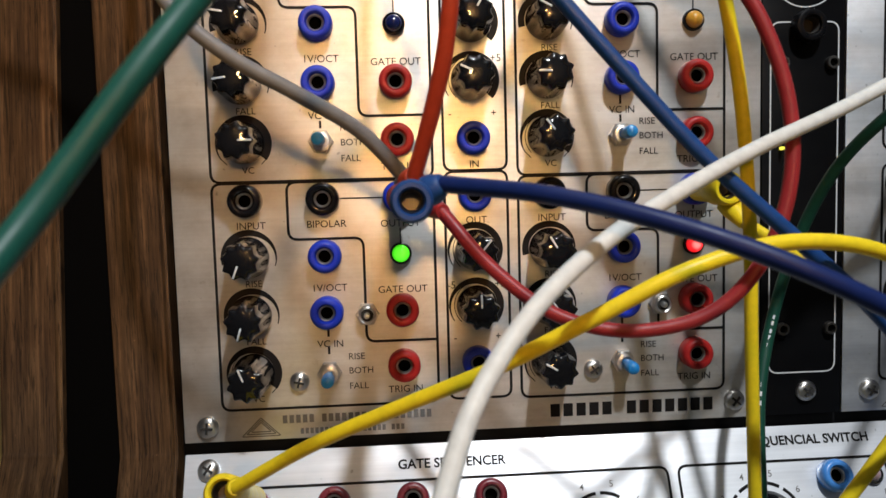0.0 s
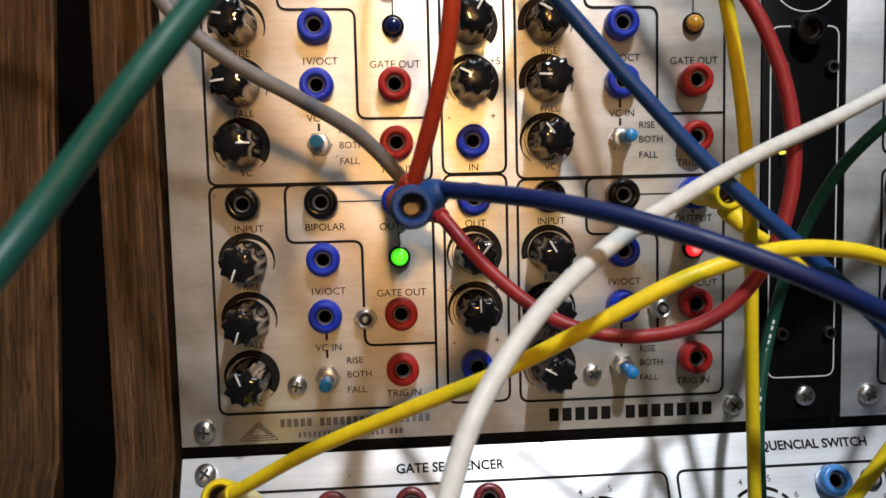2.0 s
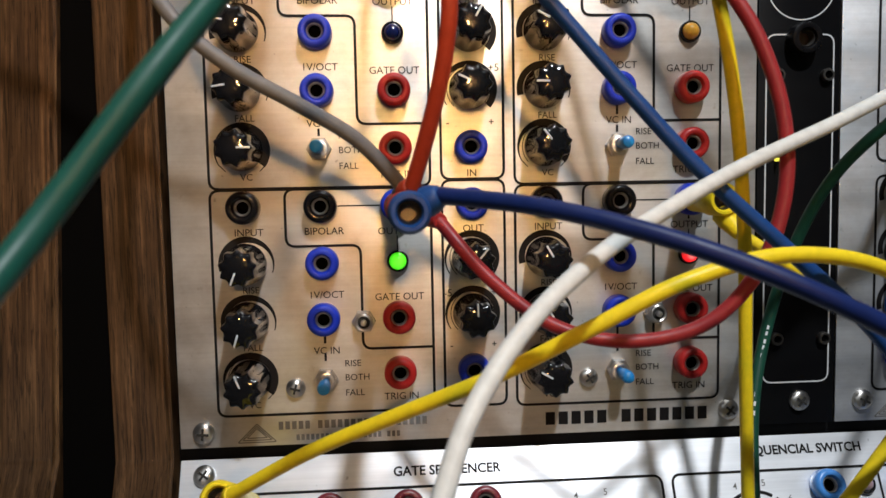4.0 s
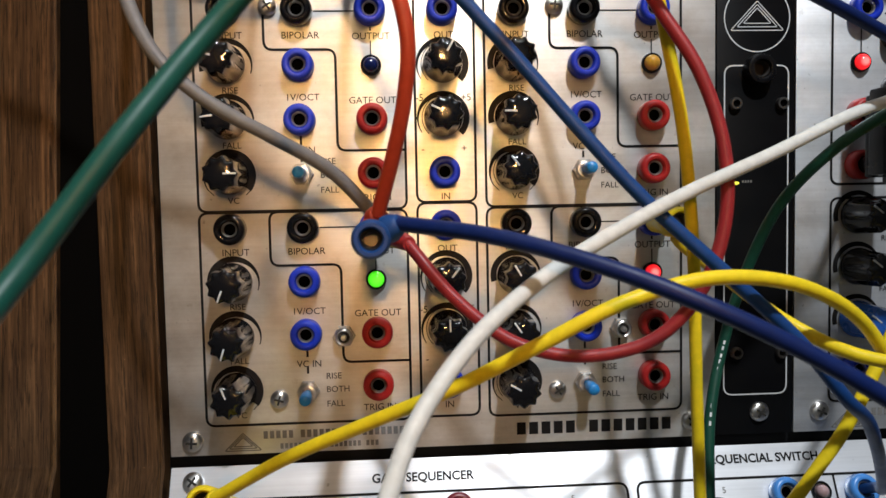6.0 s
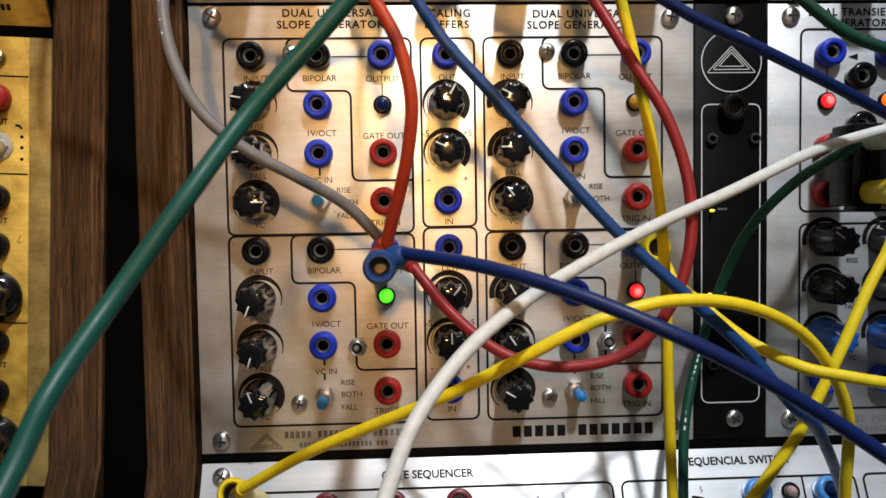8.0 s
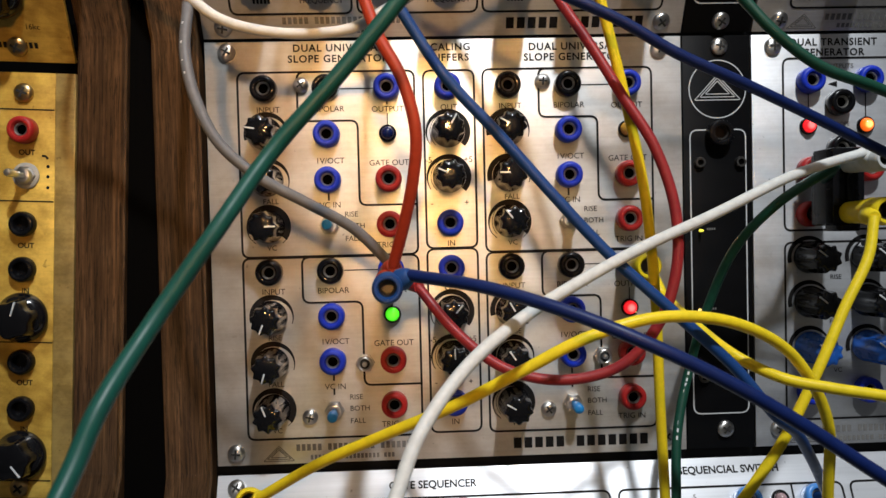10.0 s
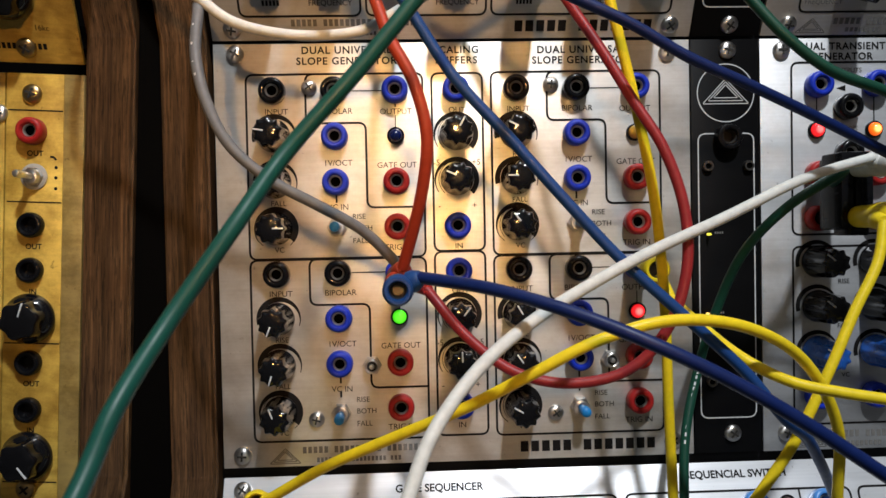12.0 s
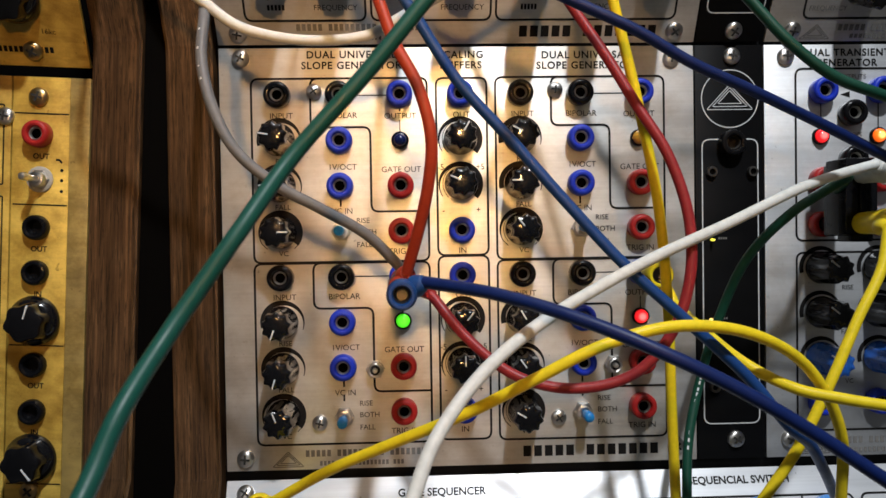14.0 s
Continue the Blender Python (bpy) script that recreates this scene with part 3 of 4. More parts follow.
for half in (1, 0):
    r = 4 * half
    rect(slope, 90.8, 112.2, *((89.9, 164.7) if half else (11.4, 89.5)), lift=0.12 + 0.02 * half)
    jack(slope, "blue", col(3), row(r + 3))
    jack(slope, "blue", col(3), row(r))
    text(slope, "OUT", col(3) + 0.6, row(r + 3) - 8.4)
    text(slope, "IN", col(3) + 0.4, row(r) - 8.6)
    for k, a in enumerate(((60, 155), (50, 91))[1 - half]):
        z = row(r + 2 - k) + 0.4
        knob(slope, col(3), z, a)
        crescent(slope, col(3), z, 9.4, 2.0, -42, 214, True)
        hairline(slope, col(3) + 0.3, z, 7.9, 110, 226)
    text(slope, "-5", col(3) - 8.4, row(r + 1) + 7.6, 2.5)
    text(slope, "+5", col(3) + 8.3, row(r + 1) + 7.6, 2.5)
    text(slope, "-", col(3) - 7.5, row(r + 1) - 10.6, 2.6)
    text(slope, "+", col(3) + 7.3, row(r + 1) - 10.6, 2.6)
for words, x, z in (("DUAL UNIVERSAL", 55.5, 174.9), ("SLOPE GENERATOR", 55.5, 170.4), ("SCALING", 101.5, 174.6), ("BUFFERS", 101.5, 170.2), ("DUAL UNIVERSAL", 154.5, 174.2), ("SLOPE GENERATOR", 154.5, 169.8)):
    text(slope, words, x, z, 3.0, weight=0.09, spread=1.13)
bars(slope, 125.2, 184.6, 5.6, 4.6, (5, 7), gap=0.28)
bars(slope, 33.0, 84.5, 6.9, 2.8, (5, 9, 7), INK_FAINT)
bars(slope, 39.0, 75.0, 2.6, 2.0, (8, 9, 3), INK_FAINT)
triangle_mark(slope, 26.0, 4.6, 13.0, 6.4, INK_GREY)
for x, z, a in ((9.4, 173.4, 30), (191.3, 172.4, 10), (8.2, 5.4, 5), (191.8, 6.4, 40)):
    screw(slope, x, z, "steel", a)

# ---- black power module ----
power = thing("power_module", "narrow black power panel with white printed lines and tiny lamps", "synthesizer module", MIDDLE, "modules in the wooden case")
part("panel", sheet(201.5, 231.0, 0.0, 177.8), BLACK_PANEL, power, "satin black panel")
rect(power, 204.4, 228.6, 15.3, 137.6, 0.5, 3.5, INK_WHITE)
ring = [(216.6 + 12.3 * math.cos(a), 154.9 + 12.3 * math.sin(a)) for a in (2 * math.pi * k / 48 for k in range(48))]
line(power, ring, 0.42, 0.1, True, INK_WHITE, name="printed_circle")
triangle_mark(power, 216.6, 155.6, 20.0, 10.6, INK_WHITE, line_w=0.32)
socket = part("socket", lathe(bmesh.new(), [(0.0056, 0), (0.0057, 0.0015), (0.0056, 0.0036), (0.0052, 0.0045), (0.0043, 0.0048), (0.0034, 0.0045), (0.0031, 0.003), (0.0031, 0.0)], 36, lambda a, r, h: r - (0.0003 * (0.5 - 0.5 * math.cos(18 * a)) if r > 0.0054 else 0)), MATTE, power, "knurled black round socket", Matrix.Translation((0.2167, 0, 0.1358)))
part("contact_ring", lathe(bmesh.new(), [(0.0031, 0.0034), (0.0028, 0.0036), (0.0026, 0.0030), (0.0025, 0.0004), (0, 0.0004)], 24), SLOT, socket, "dark contact")
SOCKET_SCREW = mesh_of(lathe(bmesh.new(), [(0.0023, 0), (0.0023, 0.0014), (0.0020, 0.0019), (0.0014, 0.0019), (0.0013, 0.0006), (0, 0.0006)], 18), "socket_screw", OLD_METAL)
# flat black disc painted as the shaded hole of the screw
SCREW_HOLE = mesh_of(lathe(bmesh.new(), [(0.0013, 0.0009), (0, 0.0009)], 6), "hex_hole", DARK, False)
for x, z in ((208.3, 123.7), (226.0, 123.6), (209.0, 31.2), (226.4, 31.0)):
    socket_screw = part("socket_screw", SOCKET_SCREW, None, power, "small dark socket-head screw", Matrix.Translation((x / 1000, 0, z / 1000)))
    part("hex_hole", SCREW_HOLE, None, socket_screw)
led(power, 208.2, 94.6, LED_YELLOW, "tiny lit yellow lamp", 0.6)
led(power, 207.6, 60.2, LED_ORANGE, "tiny lit orange lamp", 0.8)
bars(power, 211, 215, 95.2, 0.9, (4,), INK_GREY)
bars(power, 211, 215, 60.8, 0.9, (4,), INK_GREY)
screw(power, 217.4, 173.0, "steel", 10)
screw(power, 218.0, 8.6, "steel", 35)

# ---- transient generator module ----
transient = thing("transient_generator_module", "grey aluminium synthesizer panel with blue, black and red jacks", "synthesizer module", MIDDLE, "modules in the wooden case")
part("panel", sheet(231.6, 335.0, 0.0, 177.8), ALU_BRIGHT, transient, "pale brushed aluminium panel")
text(transient, "DUAL TRANSIENT", 267.5, 174.4, 3.0, weight=0.09, spread=1.13)
text(transient, "GENERATOR", 267.5, 170.0, 3.0, weight=0.09, spread=1.13)
rect(transient, 245.3, 330.0, 93.6, 167.4)
rect(transient, 245.3, 330.0, 11.4, 88.4)
text(transient, "OUTPUTS", 270.0, 164.0, 2.0, INK_GREY)
line(transient, [(256.3, 152.5), (256.3, 141.5)], 0.5)
line(transient, [(281.5, 152.5), (281.5, 141.5)], 0.5)
mark = bmesh.new()
mark.faces.new([mark.verts.new((x / 1000, -0.00015, z / 1000)) for x, z in ((265.0, 156.3), (269.0, 157.6), (269.0, 155.0))])
part("arrow_mark", mark, INK, transient, "small printed arrow", smooth=False)
for colour, x, z in (("blue", 256.3, 157.6), ("blue", 281.6, 157.8), ("black", 269.0, 148.0), ("black", 269.2, 128.4), ("red", 256.0, 119.6), ("red", 281.6, 119.6), ("red", 255.6, 100.6), ("red", 281.6, 100.6), ("blue", 255.0, 24.0), ("blue", 280.2, 24.0)):
    jack(transient, colour, x, z)
led(transient, 256.0, 138.4, LED_RED, "lit red lamp")
led(transient, 281.2, 138.4, LED_ORANGE, "lit orange lamp")
text(transient, "SLOPE", 271.0, 139.2, 1.7, INK_GREY)
for x in (255.6, 281.0):
    for z, kind, a in ((81.9, "panel", 140), (62.7, "panel", 140), (42.9, "blue", 140)):
        knob(transient, x, z, a, kind)
        crescent(transient, x, z, 9.2, 1.5, 195, -10, True)
text(transient, "RISE", 267.6, 73.2, 2.0)
text(transient, "FALL", 267.6, 54.0, 2.0)
text(transient, "VC", 268.2, 32.6, 2.0)
bars(transient, 262.0, 318.0, 6.9, 2.8, (5, 9, 7), INK_FAINT)
bars(transient, 268.0, 312.0, 2.6, 2.0, (8, 9, 3), INK_FAINT)
triangle_mark(transient, 253.0, 4.6, 13.0, 6.4, INK_GREY)
screw(transient, 240.9, 172.7, "steel", 0)
screw(transient, 241.6, 8.0, "steel", 25)

# ---- the row above: only the lowest strips of its panels come into view ----


def upper_strip(label, x0, x1, mat):
    u = thing("upper_module", label, "synthesizer module", UPPER, "upper row of modules")
    part("panel", sheet(x0, x1, 0.4, 177.8), mat, u, "brushed panel")
    return u


oscillator = upper_strip("aluminium synthesizer panel of the upper row in shade", 0.2, 201.0, ALU)
for a, b in ((12.8, 62.2), (64.6, 113.8), (116.0, 191.2)):
    rect(oscillator, a, b, 10.3, 165.0)
for x, a in ((24.6, 200), (50.0, 110), (76.0, 60), (101.0, 100), (131.0, 140), (156.4, 75), (181.8, 290)):
    knob(oscillator, x, 27.4, a)
    crescent(oscillator, x, 27.4, 9.2, 1.8, -42, 214)
for words, x in (("FREQUENCY", 50.0), ("FREQUENCY", 102.0), ("FREQUENCY", 156.0)):
    text(oscillator, words, x, 15.6, 2.2)
bars(oscillator, 22.0, 29.5, 15.6, 2.2, (5,))
bars(oscillator, 126.0, 133.0, 15.6, 2.2, (5,))
bars(oscillator, 125.4, 184.6, 5.6, 4.6, (5, 7), gap=0.28)
bars(oscillator, 33.0, 84.5, 7.6, 2.8, (5, 9, 7), INK_FAINT)
bars(oscillator, 39.0, 75.0, 3.4, 2.0, (8, 9, 3), INK_FAINT)
screw(oscillator, 9.0, 5.2, "steel", 12)
screw(oscillator, 191.8, 5.4, "steel", 50)
blank = upper_strip("narrow black synthesizer panel of the upper row", 201.5, 231.0, BLACK_PANEL)
rect(blank, 204.4, 228.6, 12.6, 137.6, 0.5, 3.5, INK_WHITE)
screw(blank, 217.3, 5.3, "steel", 30)
filt = upper_strip("grey synthesizer panel of the upper row in shade", 231.6, 335.0, ALU)
rect(filt, 246.0, 330.0, 10.2, 165.0)
text(filt, "FREQUENCY", 256.0, 14.4, 2.0, INK_GREY)
knob(filt, 268.0, 22.6, 80)
bars(filt, 262.0, 318.0, 6.4, 2.6, (5, 9, 7), INK_FAINT)
bars(filt, 268.0, 312.0, 2.8, 1.8, (8, 9, 3), INK_FAINT)
triangle_mark(filt, 253.0, 4.6, 13.0, 6.0, INK_GREY)
screw(filt, 242.6, 5.2, "steel", 8)

# ---- the row below: gate sequencer and sequential switch on one wide plate ----
seq = thing("gate_sequencer_module", "bright aluminium sequencer panel with numbered dials and maroon jacks", "synthesizer module", LOWER, "lower row of modules")
part("panel", sheet(0.2, 335.0, -177.8, -0.4), ALU_LOW, seq, "bright brushed aluminium panel")
text(seq, "GATE SEQUENCER", 90.6, -7.0, 3.1, weight=0.10)
text(seq, "SEQUENCIAL SWITCH", 218.0, -5.4, 3.1, weight=0.10)
for a, b in ((13.0, 165.4), (169.2, 266.0), (269.6, 330.0)):
    rect(seq, a, b, -165.0, -12.4)
line(seq, [(244.0, -12.4), (244.0, -60.0)], 0.8)
for x in (24.6, 50.6, 76.8, 103.0):
    jack(seq, "maroon", x, -18.6)
for x in (223.4, 252.6):
    jack(seq, "light_blue", x, -18.4)
led(seq, 238.0, -18.4, LED_CLEAR_OFF, "unlit clear pinkish lamp lens", 2.4)


def dial(x, z, r, first, kind, a):
    """A numbered dial: an arc in pieces with figures outside it, round a knob."""
    for k in range(8):
        mid = 222 - 36.5 * k
        pts = [(x + r * math.cos(radians(q)), z + r * math.sin(radians(q))) for q in np.linspace(mid + 15, mid - 15, 7)]
        line(seq, pts, 1.1, 0.05)
        text(seq, str(k + 1), x + (r + 3.4) * math.cos(radians(mid)), z + (r + 3.4) * math.sin(radians(mid)), 2.2, INK_GREY)
    knob(seq, x, z, a, kind)


dial(141.0, -33.0, 13.2, 1, "large", 100)
dial(197.5, -32.5, 13.2, 1, "large", 120)
text(seq, "8", 242.0, -24.5, 2.2, INK_GREY)
screw(seq, 8.4, -5.8, "steel", 35)

# ---- yellowed panels of the neighbouring case ----
yellow = thing("yellow_module", "worn yellow synthesizer panel with tarnished edge, black jacks and knobs", "synthesizer module", LEAN_M, "yellow modules")
part("panel", sheet(-87.0, -63.8, -176.0 + 163.0 - 1.0, 163.0), BRASS, yellow, "aged yellow printed panel face")
part("edge_strip", sheet(-63.7, -55.5, -14.0, 163.0), OLIVE, yellow, "tarnished olive metal edge")
for z in (147.8, 110.0, 51.4, -6.6):
    line(yellow, [(-86.2, z), (-64.0, z)], 0.55)
SMALL_JACK = mesh_of(lathe(bmesh.new(), [(a / 1000, b / 1000) for a, b in ((5.2, 0), (5.3, 0.6), (5.2, 2.6), (4.7, 3.4), (4.0, 3.6), (3.2, 3.2), (2.9, 2.2), (2.6, 0.3), (0, 0.3))], 32), "jack", BLACK)
jack(yellow, "red", -75.6, 139.1)
for z in (100.5, 81.8, 43.4, 23.8):
    part("jack", SMALL_JACK, None, yellow, "glossy black round jack", Matrix.Translation((-0.0758, 0, z / 1000)))
for word, z in (("OUT", 130.2), ("OUT", 91.7), ("IN", 72.9), ("OUT", 34.6), ("IN", 15.2)):
    text(yellow, word, -75.0, z, 2.2, weight=0.06)
for z, a in ((61.8, 75), (4.4, -52)):
    knob(yellow, -75.6, z, a, "large")
part("washer", lathe(bmesh.new(), [(0.0054, 0), (0.0054, 0.0006), (0.0050, 0.0009), (0, 0.0010)], 32), NYLON, yellow, "white nylon washer", Matrix.Translation((-0.0752, 0, 0.1205)))
toggle(yellow, -75.2, 120.5, -5, 2, BAT, "bare chrome toggle lever")
for z in (124.5, 120.3, 115.8):
    part("printed_dot", lathe(bmesh.new(), [(0.0007, 0.00015), (0, 0.00015)], 12), INK, yellow, m=Matrix.Translation((-0.0664, 0, z / 1000)))
line(yellow, [(-68.9, 128.9), (-67.4, 128.8), (-66.4, 127.6)], 0.9, 0.6)
screw(yellow, -76.4, 154.6, "brass", 20)
screw(yellow, -76.4, -9.5, "brass", 50)
far = thing("yellow_module", "worn yellow synthesizer panel with a thin printed frame", "synthesizer module", LEAN_M, "yellow modules")
part("panel", sheet(-150.0, -87.6, -14.0, 163.0), BRASS, far, "aged yellow printed panel face")
for z0, z1 in ((118.0, 151.0), (60.0, 113.0), (0.0, 54.0)):
    rect(far, -146.0, -90.4, z0, z1, 0.6, 0.5)
screw(far, -89.8, 146.2, "steel", 10)
upper_yellow = thing("yellow_module", "worn yellow upper synthesizer panel with a large black knob", "synthesizer module", LEAN_U, "yellow modules")
part("panel", sheet(-150.0, -55.7, 0.0, 170.0), BRASS, upper_yellow, "aged yellow printed panel face")
knob(upper_yellow, -80.6, 28.0, 128, "large")
text(upper_yellow, "16kc", -70.0, 14.6, 2.2)
bars(upper_yellow, -96.0, -69.0, 7.0, 2.4, (7, 5))
screw(upper_yellow, -77.6, 6.4, "brass", 30)

# ---- patch cables ----
WIRE_R = 0.00185


def spline(points, n=10):
    k = [Vector(p) for p in points]
    k = [2 * k[0] - k[1]] + k + [2 * k[-1] - k[-2]]
    out = []
    for a, b, c, d in zip(k, k[1:], k[2:], k[3:]):
        for s in (i / n for i in range(n)):
            out.append(0.5 * (2 * b + (c - a) * s + (2 * a - 5 * b + 4 * c - d) * s * s + (3 * b - a - 3 * c + d) * s ** 3))
    return out + [k[-2]]


def plug(parent, base, axis, length, toward, mat, label, r=0.0046):
    """A stackable banana plug: a round body with an open head and a tapered arm to the wire."""
    axis = Vector(axis).normalized()
    turn = (-axis).to_track_quat("Y", "Z").to_matrix().to_4x4()
    prof = [(0.0021, -0.012), (0.0021, 0.0), (r * 0.72, 0.0), (r * 0.80, 0.001), (r * 0.86, length * 0.45), (r, length * 0.62), (r, length - 0.0010), (r - 0.0007, length), (r - 0.0015, length), (r - 0.0019, length - 0.0006), (r - 0.0020, length - 0.003), (r - 0.0020, length - 0.0075)]
    body = part("plug", lathe(bmesh.new(), prof, 32), mat, parent, label, Matrix.Translation(base) @ turn)
    part("contact_ring", lathe(bmesh.new(), [(r - 0.00195, length - 0.0016), (r - 0.0023, length - 0.0013), (r - 0.0026, length - 0.0020), (r - 0.0027, length - 0.0070), (0, length - 0.0070)], 24), OLD_METAL, body, "dull metal contact inside the plug")
    mid = Vector(base) + axis * (length - 0.0078)
    to = Vector(toward)
    arm = bmesh.new()
    out = to - mid
    out = (out - axis * out.dot(axis) * 0.6).normalized()
    first = mid + out * (r * 0.98)
    steps = [first.lerp(to, u) for u in (0.0, 0.25, 0.5, 0.75, 1.0, 1.06)]
    tube(arm, steps, [0.0034, 0.0034, 0.0031, 0.0027, 0.0023, 0.0020], 16)
    part("strain_relief", arm, mat, body, m=(Matrix.Translation(base) @ turn).inverted())
    return body


def wire_print(c, points, spans, mat, width=0.00034):
    """Small printed bars along a wire, on the side that looks out from the panels."""
    path = spline(points, 40)
    for lo, hi in spans:
        a, b = path[int(lo * (len(path) - 1))], path[int(hi * (len(path) - 1))]
        off, side = Vector((-0.34, -0.94, 0)) * (WIRE_R + 0.00010), (b - a).cross(Vector((-0.34, -0.94, 0))).normalized() * width
        bm = bmesh.new()
        bm.faces.new([bm.verts.new(p) for p in (a + off - side, a + off + side, b + off + side, b + off - side)])
        part("print_mark", bm, mat, c, smooth=False)


def cable(label, points, mat, ends=(), plug_mat=None, print_spans=()):
    """ends: (index, plug base, plug axis, plug length) for the plugs that it carries."""
    c = thing("patch_cable", label, "patch cable", None, "patch cables")
    part("wire", tube(bmesh.new(), spline(points), WIRE_R, 14), mat, c)
    wire_print(c, points, print_spans, INK_WHITE)
    for i, base, axis, length in ends:
        plug(c, base, axis, length, points[i], plug_mat or mat, "moulded stackable banana plug", 0.0052 if mat is W_YELLOW else 0.0045)
    return c


OUT_AXIS = (0.018, -1, -0.002)
STACK = Vector((0.0754, -0.0045, BASE + 0.0815))


def stack_at(d):
    return STACK + d * Vector(OUT_AXIS).normalized()


LOW_AXIS = (0, -math.cos(radians(25)), math.sin(radians(25)))
cable("thick green rubber patch cable close to the lens", [
    (0.0142, -0.1430, 0.9303), (0.0164, -0.2442, 0.9414), (0.0210, -0.2175, 0.9636), (0.0256, -0.1909, 0.9858), (0.0287, -0.1815, 0.9983),
    (0.0345, -0.1685, 1.0122), (0.0453, -0.1612, 1.0298), (0.0549, -0.1500, 1.0466), (0.0699, -0.1475, 1.0638), (0.0848, -0.1447, 1.0822),
    (0.1035, -0.1411, 1.1053), (0.1223, -0.1375, 1.1284), (0.1317, -0.0489, 1.1400)], W_GREEN, [])
cable("grey rubber patch cable plugged into a stack of plugs", [
    (-0.0099, 0.0160, 1.1258), (0.0030, -0.0304, 1.1141), (0.0097, -0.0545, 1.1072), (0.0120, -0.0628, 1.1025), (0.0124, -0.0685, 1.0870),
    (0.0166, -0.0725, 1.0710), (0.0243, -0.0746, 1.0566), (0.0370, -0.0742, 1.0454), (0.0514, -0.0713, 1.0372), (0.0657, -0.0664, 1.0285),
    (0.0774, -0.0614, 1.0161)], W_GREY, [(-1, stack_at(0.030), OUT_AXIS, 0.024)], print_spans=[(0.335, 0.340), (0.375, 0.381), (0.415, 0.419), (0.440, 0.446)])
cable("orange-red rubber patch cable hanging from above into the plug stack", [
    (0.0470, -0.0256, 1.1689), (0.0519, -0.0837, 1.1549), (0.0616, -0.0884, 1.1269), (0.0714, -0.0930, 1.0989), (0.0761, -0.0953, 1.0852),
    (0.0828, -0.0968, 1.0720), (0.0864, -0.0964, 1.0572), (0.0854, -0.0929, 1.0435), (0.0823, -0.0869, 1.0300), (0.0784, -0.0800, 1.0168)], W_ORANGE, [(-1, stack_at(0.052), OUT_AXIS, 0.024)])
cable("navy blue patch cable on top of the plug stack", [
    (0.0838, -0.0972, 1.0147), (0.1039, -0.1115, 1.0118), (0.1241, -0.1234, 1.0059), (0.1434, -0.1310, 0.9979), (0.1629, -0.1326, 0.9880),
    (0.1810, -0.1332, 0.9770), (0.1986, -0.1335, 0.9650), (0.2358, -0.1341, 0.9398), (0.2731, -0.1347, 0.9145), (0.2917, -0.0549, 0.9019)], W_NAVY, [(0, stack_at(0.074), OUT_AXIS, 0.024)], W_BLUE)
cable("dark red patch cable hanging in a wide loop", [
    (0.0862, -0.0522, 1.0078), (0.0988, -0.0602, 0.9926), (0.1145, -0.0670, 0.9807), (0.1330, -0.0711, 0.9769), (0.1521, -0.0734, 0.9815),
    (0.1649, -0.0750, 0.9956), (0.1714, -0.0740, 1.0142), (0.1718, -0.0713, 1.0342), (0.1665, -0.0677, 1.0542), (0.1576, -0.0624, 1.0719),
    (0.1488, -0.0566, 1.0900), (0.1387, -0.0511, 1.1082), (0.1247, -0.0435, 1.1336), (0.1107, -0.0359, 1.1591), (0.1037, -0.0014, 1.1718)], W_RED, [(0, stack_at(0.006), OUT_AXIS, 0.024)])
cable("steel blue patch cable running slantwise across the panels", [
    (0.0488, -0.0294, 1.1511), (0.0555, -0.0753, 1.1405), (0.0690, -0.0757, 1.1195), (0.0825, -0.0762, 1.0984), (0.0960, -0.0766, 1.0772),
    (0.1131, -0.0770, 1.0579), (0.1296, -0.0795, 1.0382), (0.1466, -0.0825, 1.0188), (0.1649, -0.0856, 1.0012), (0.1838, -0.0879, 0.9830),
    (0.1962, -0.0885, 0.9677), (0.2078, -0.0800, 0.9589), (0.2187, -0.0680, 0.9472), (0.2282, -0.0560, 0.9368), (0.2372, -0.0440, 0.9265),
    (0.2450, -0.0320, 0.9195), LOWER @ Vector((0.2526, -0.0120, -0.0184)), LOWER @ Vector((0.2526, -0.0020, -0.0184))], W_BLUE, [])
cable("navy patch cable crossing the black panel", [
    (0.0763, -0.0310, 1.1288), (0.0877, -0.0767, 1.1236), (0.1104, -0.0765, 1.1133), (0.1332, -0.0763, 1.1030), (0.1531, -0.0761, 1.0939),
    (0.1726, -0.0753, 1.0829), (0.1940, -0.0730, 1.0740), (0.2160, -0.0686, 1.0652), (0.2383, -0.0636, 1.0560), (0.2609, -0.0585, 1.0467),
    (0.2836, -0.0534, 1.0373), (0.2949, -0.0127, 1.0326)], W_NAVY, [])
cable("yellow patch cable hanging straight down", [
    (0.1357, -0.0253, 1.1706), (0.1386, -0.0603, 1.1585), (0.1446, -0.0596, 1.1342), (0.1505, -0.0589, 1.1099), (0.1590, -0.0579, 1.0753),
    (0.1664, -0.0564, 1.0401), (0.1702, -0.0551, 1.0030), (0.1718, -0.0535, 0.9642), (0.1741, -0.0513, 0.9228), (0.1759, -0.0497, 0.8928),
    (0.1776, -0.0481, 0.8629), (0.1785, -0.0165, 0.8480)], W_YELLOW, [])
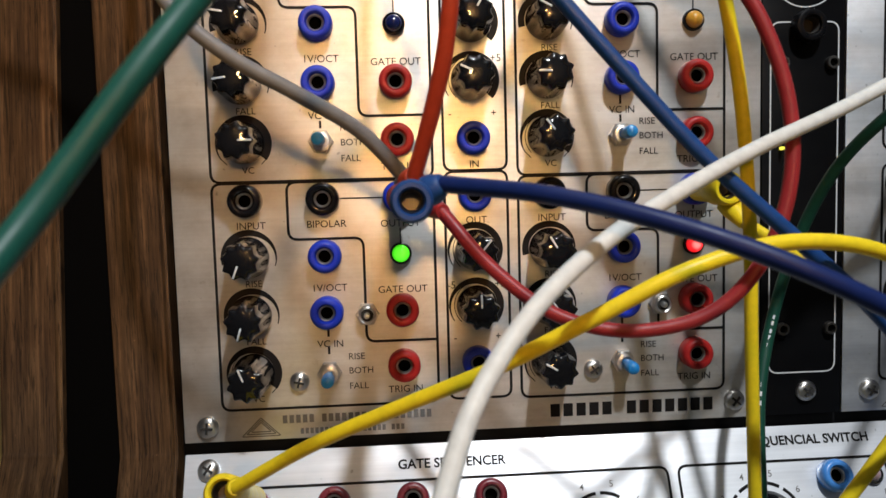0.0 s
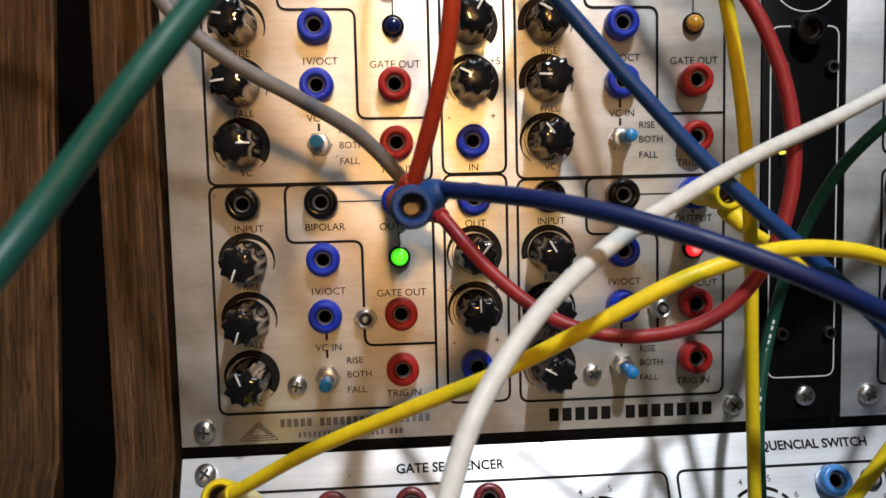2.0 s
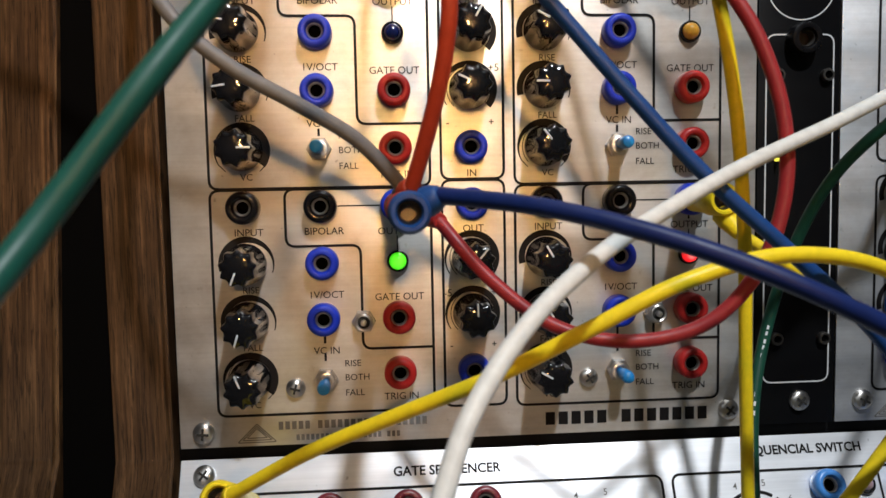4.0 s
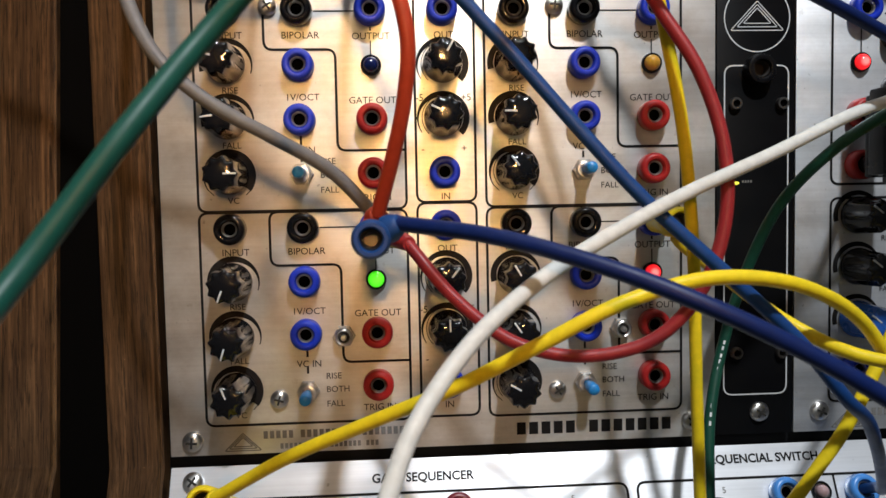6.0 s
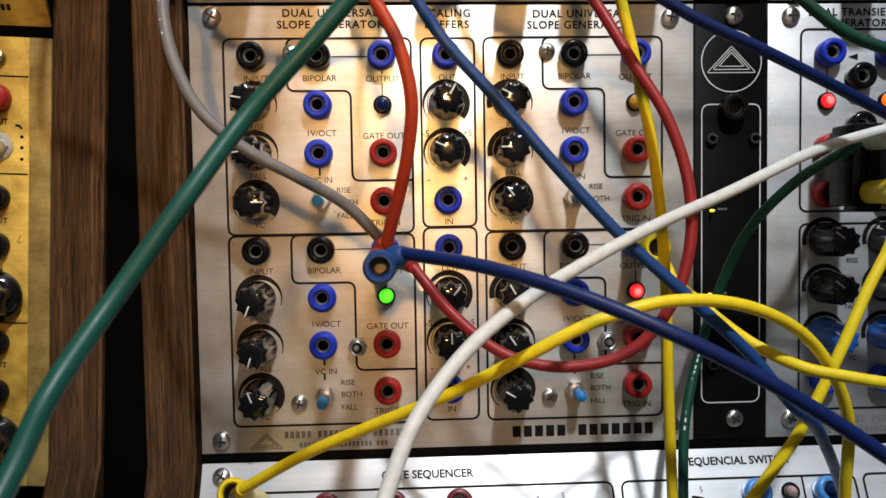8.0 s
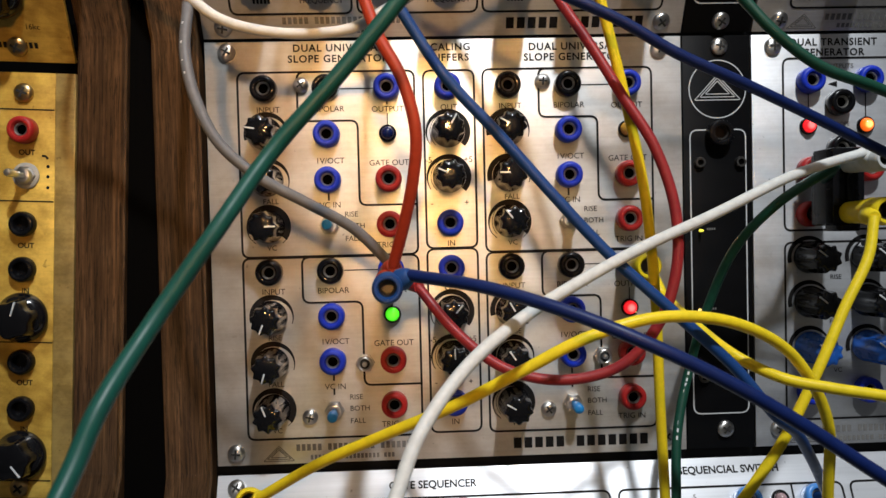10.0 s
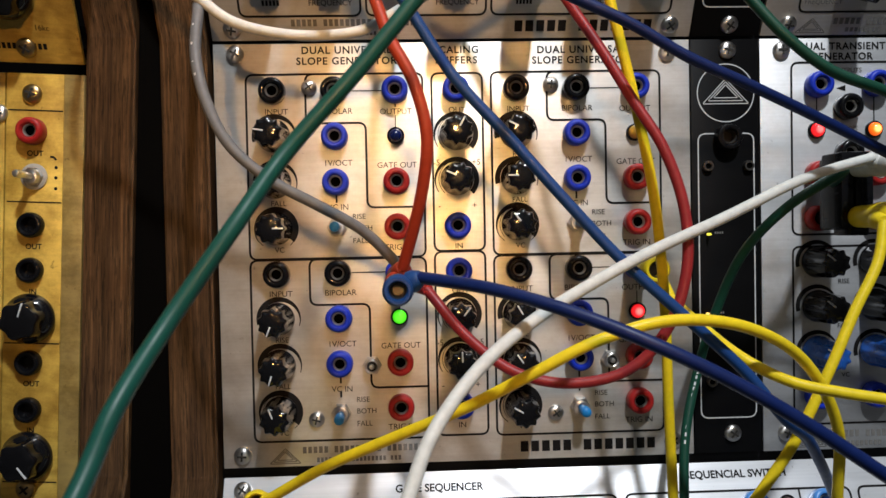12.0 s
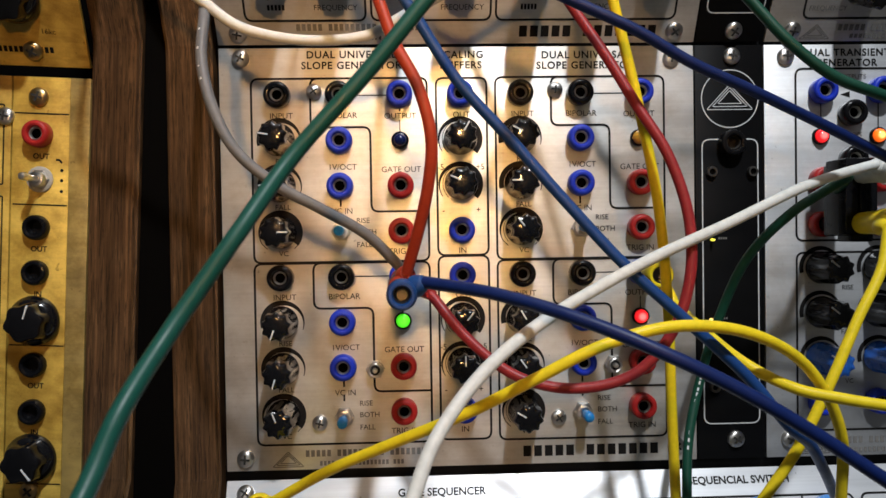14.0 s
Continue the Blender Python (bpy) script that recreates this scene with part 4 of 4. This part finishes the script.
cable("yellow patch cable arching up from the sequencer", [
    (0.0293, -0.0570, 0.9363), (0.0517, -0.0690, 0.9512), (0.0750, -0.0797, 0.9633), (0.0966, -0.0890, 0.9740), (0.1164, -0.0949, 0.9850),
    (0.1364, -0.0972, 0.9950), (0.1593, -0.0954, 1.0000), (0.1843, -0.0908, 0.9965), (0.2063, -0.0825, 0.9838), (0.2212, -0.0746, 0.9608),
    (0.2252, -0.0672, 0.9324), (0.2293, -0.0597, 0.9036), (0.2334, -0.0522, 0.8748), (0.2354, -0.0082, 0.8605)], W_YELLOW, [(0, LOWER @ Vector((0.0246, -0.0050, -0.0160)), LOW_AXIS, 0.046)])
cable("yellow patch cable leaving an output jack sideways", [
    (0.1805, -0.0310, 1.0010), (0.1822, -0.0540, 0.9940), (0.1882, -0.0754, 0.9851), (0.2015, -0.0823, 0.9778), (0.2156, -0.0865, 0.9748),
    (0.2292, -0.0893, 0.9727), (0.2534, -0.0944, 0.9689), (0.2776, -0.0994, 0.9650), (0.2897, -0.0483, 0.9631)], W_YELLOW, [(0, (0.1764, -0.0060, BASE + 0.0815), (0, -1, 0), 0.024)])
cable("yellow patch cable running down to the sequencer", [
    (0.2502, -0.0548, 1.0285), (0.2455, -0.0584, 1.0140), (0.2353, -0.0615, 0.9975), (0.2244, -0.0648, 0.9780), (0.2114, -0.0668, 0.9550), (0.2013, -0.0662, 0.9397),
    (0.1926, -0.0654, 0.9275), (0.1786, -0.0637, 0.9068), (0.1647, -0.0620, 0.8861), (0.1578, -0.0219, 0.8757)], W_YELLOW, [(0, (0.2560, -0.0270, BASE + 0.1006), (0, -1, 0), 0.027)])
cable("white patch cable sweeping down across the panels", [
    (0.2505, -0.0478, 1.0520), (0.2330, -0.0515, 1.0477), (0.2149, -0.0588, 1.0423), (0.1860, -0.0700, 1.0309), (0.1587, -0.0816, 1.0211), (0.1349, -0.0947, 1.0115),
    (0.1144, -0.1085, 1.0022), (0.0978, -0.1218, 0.9915), (0.0855, -0.1330, 0.9780), (0.0786, -0.1424, 0.9637), (0.0674, -0.1578, 0.9405),
    (0.0562, -0.1731, 0.9173), (0.0506, -0.0953, 0.9057)], W_WHITE, [(0, (0.2560, -0.0270, BASE + 0.1196), (0, -1, 0), 0.027)])
cable("white patch cable sagging under the upper row", [
    (-0.0398, -0.0237, 1.1458), (-0.0297, -0.0608, 1.1384), (-0.0096, -0.0612, 1.1235), (0.0105, -0.0615, 1.1087), (0.0224, -0.0617, 1.0999),
    (0.0368, -0.0619, 1.0957), (0.0517, -0.0620, 1.0946), (0.0667, -0.0621, 1.0964), (0.0798, -0.0622, 1.1034), (0.1019, -0.0624, 1.1152),
    (0.1239, -0.0626, 1.1270), (0.1349, -0.0254, 1.1329)], W_WHITE, [])
cable("dark green patch cable with small white print", [
    (0.2500, -0.0230, 1.0440), (0.2460, -0.0360, 1.0470), (0.2400, -0.0445, 1.0464), (0.2192, -0.0470, 1.0346), (0.2089, -0.0336, 1.0181),
    (0.2030, -0.0221, 0.9959), (0.1953, -0.0209, 0.9711), (0.1868, -0.0286, 0.9457), (0.1825, -0.0383, 0.9168), (0.1815, -0.0412, 0.8920),
    (0.1805, -0.0442, 0.8672), (0.1799, -0.0227, 0.8548)], W_DKGREEN, [], print_spans=[(0.549 + 0.0078 * k, 0.5535 + 0.0078 * k) for k in range(6)] + [(0.612 + 0.009 * k, 0.6165 + 0.009 * k) for k in range(4)])
cable("dark green patch cable at the upper row", [
    (0.1560, -0.0012, 1.1570), (0.1631, -0.0562, 1.1478), (0.1789, -0.0621, 1.1266), (0.1950, -0.0680, 1.1053), (0.2059, -0.0721, 1.0906),
    (0.2201, -0.0740, 1.0786), (0.2379, -0.0740, 1.0717), (0.2663, -0.0740, 1.0605), (0.2960, -0.0740, 1.0490), (0.3050, -0.0202, 1.0460)], W_DKGREEN, [])

# black twin plug on two red jacks, which carries the white and a yellow plug
twin = thing("twin_plug", "black moulded twin banana plug in two red jacks", "plug")
part("body", box(bmesh.new(), (0.2495, -0.0300, BASE + 0.0960), (0.2625, -0.0150, BASE + 0.1262), 0.0012), BLACK, twin, "glossy black plug block")
part("rib", box(bmesh.new(), (0.2545, -0.0312, BASE + 0.0975), (0.2575, -0.0296, BASE + 0.1247), 0.0005), BLACK, twin)
part("lip", box(bmesh.new(), (0.2528, -0.0290, BASE + 0.0932), (0.2612, -0.0180, BASE + 0.0964), 0.0008), BLACK, twin)
part("neck", box(bmesh.new(), (0.2515, -0.0152, BASE + 0.0955), (0.2605, -0.0100, BASE + 0.1247), 0.0010), BLACK, twin)
for z in (0.1006, 0.1196):
    part("pin", lathe(bmesh.new(), [(0.0034, 0.004), (0.0034, 0.013), (0.0020, 0.0135), (0, 0.0135)], 20), BLACK, twin, "black plug shank", Matrix.Translation((0.2560, 0, BASE + z)))
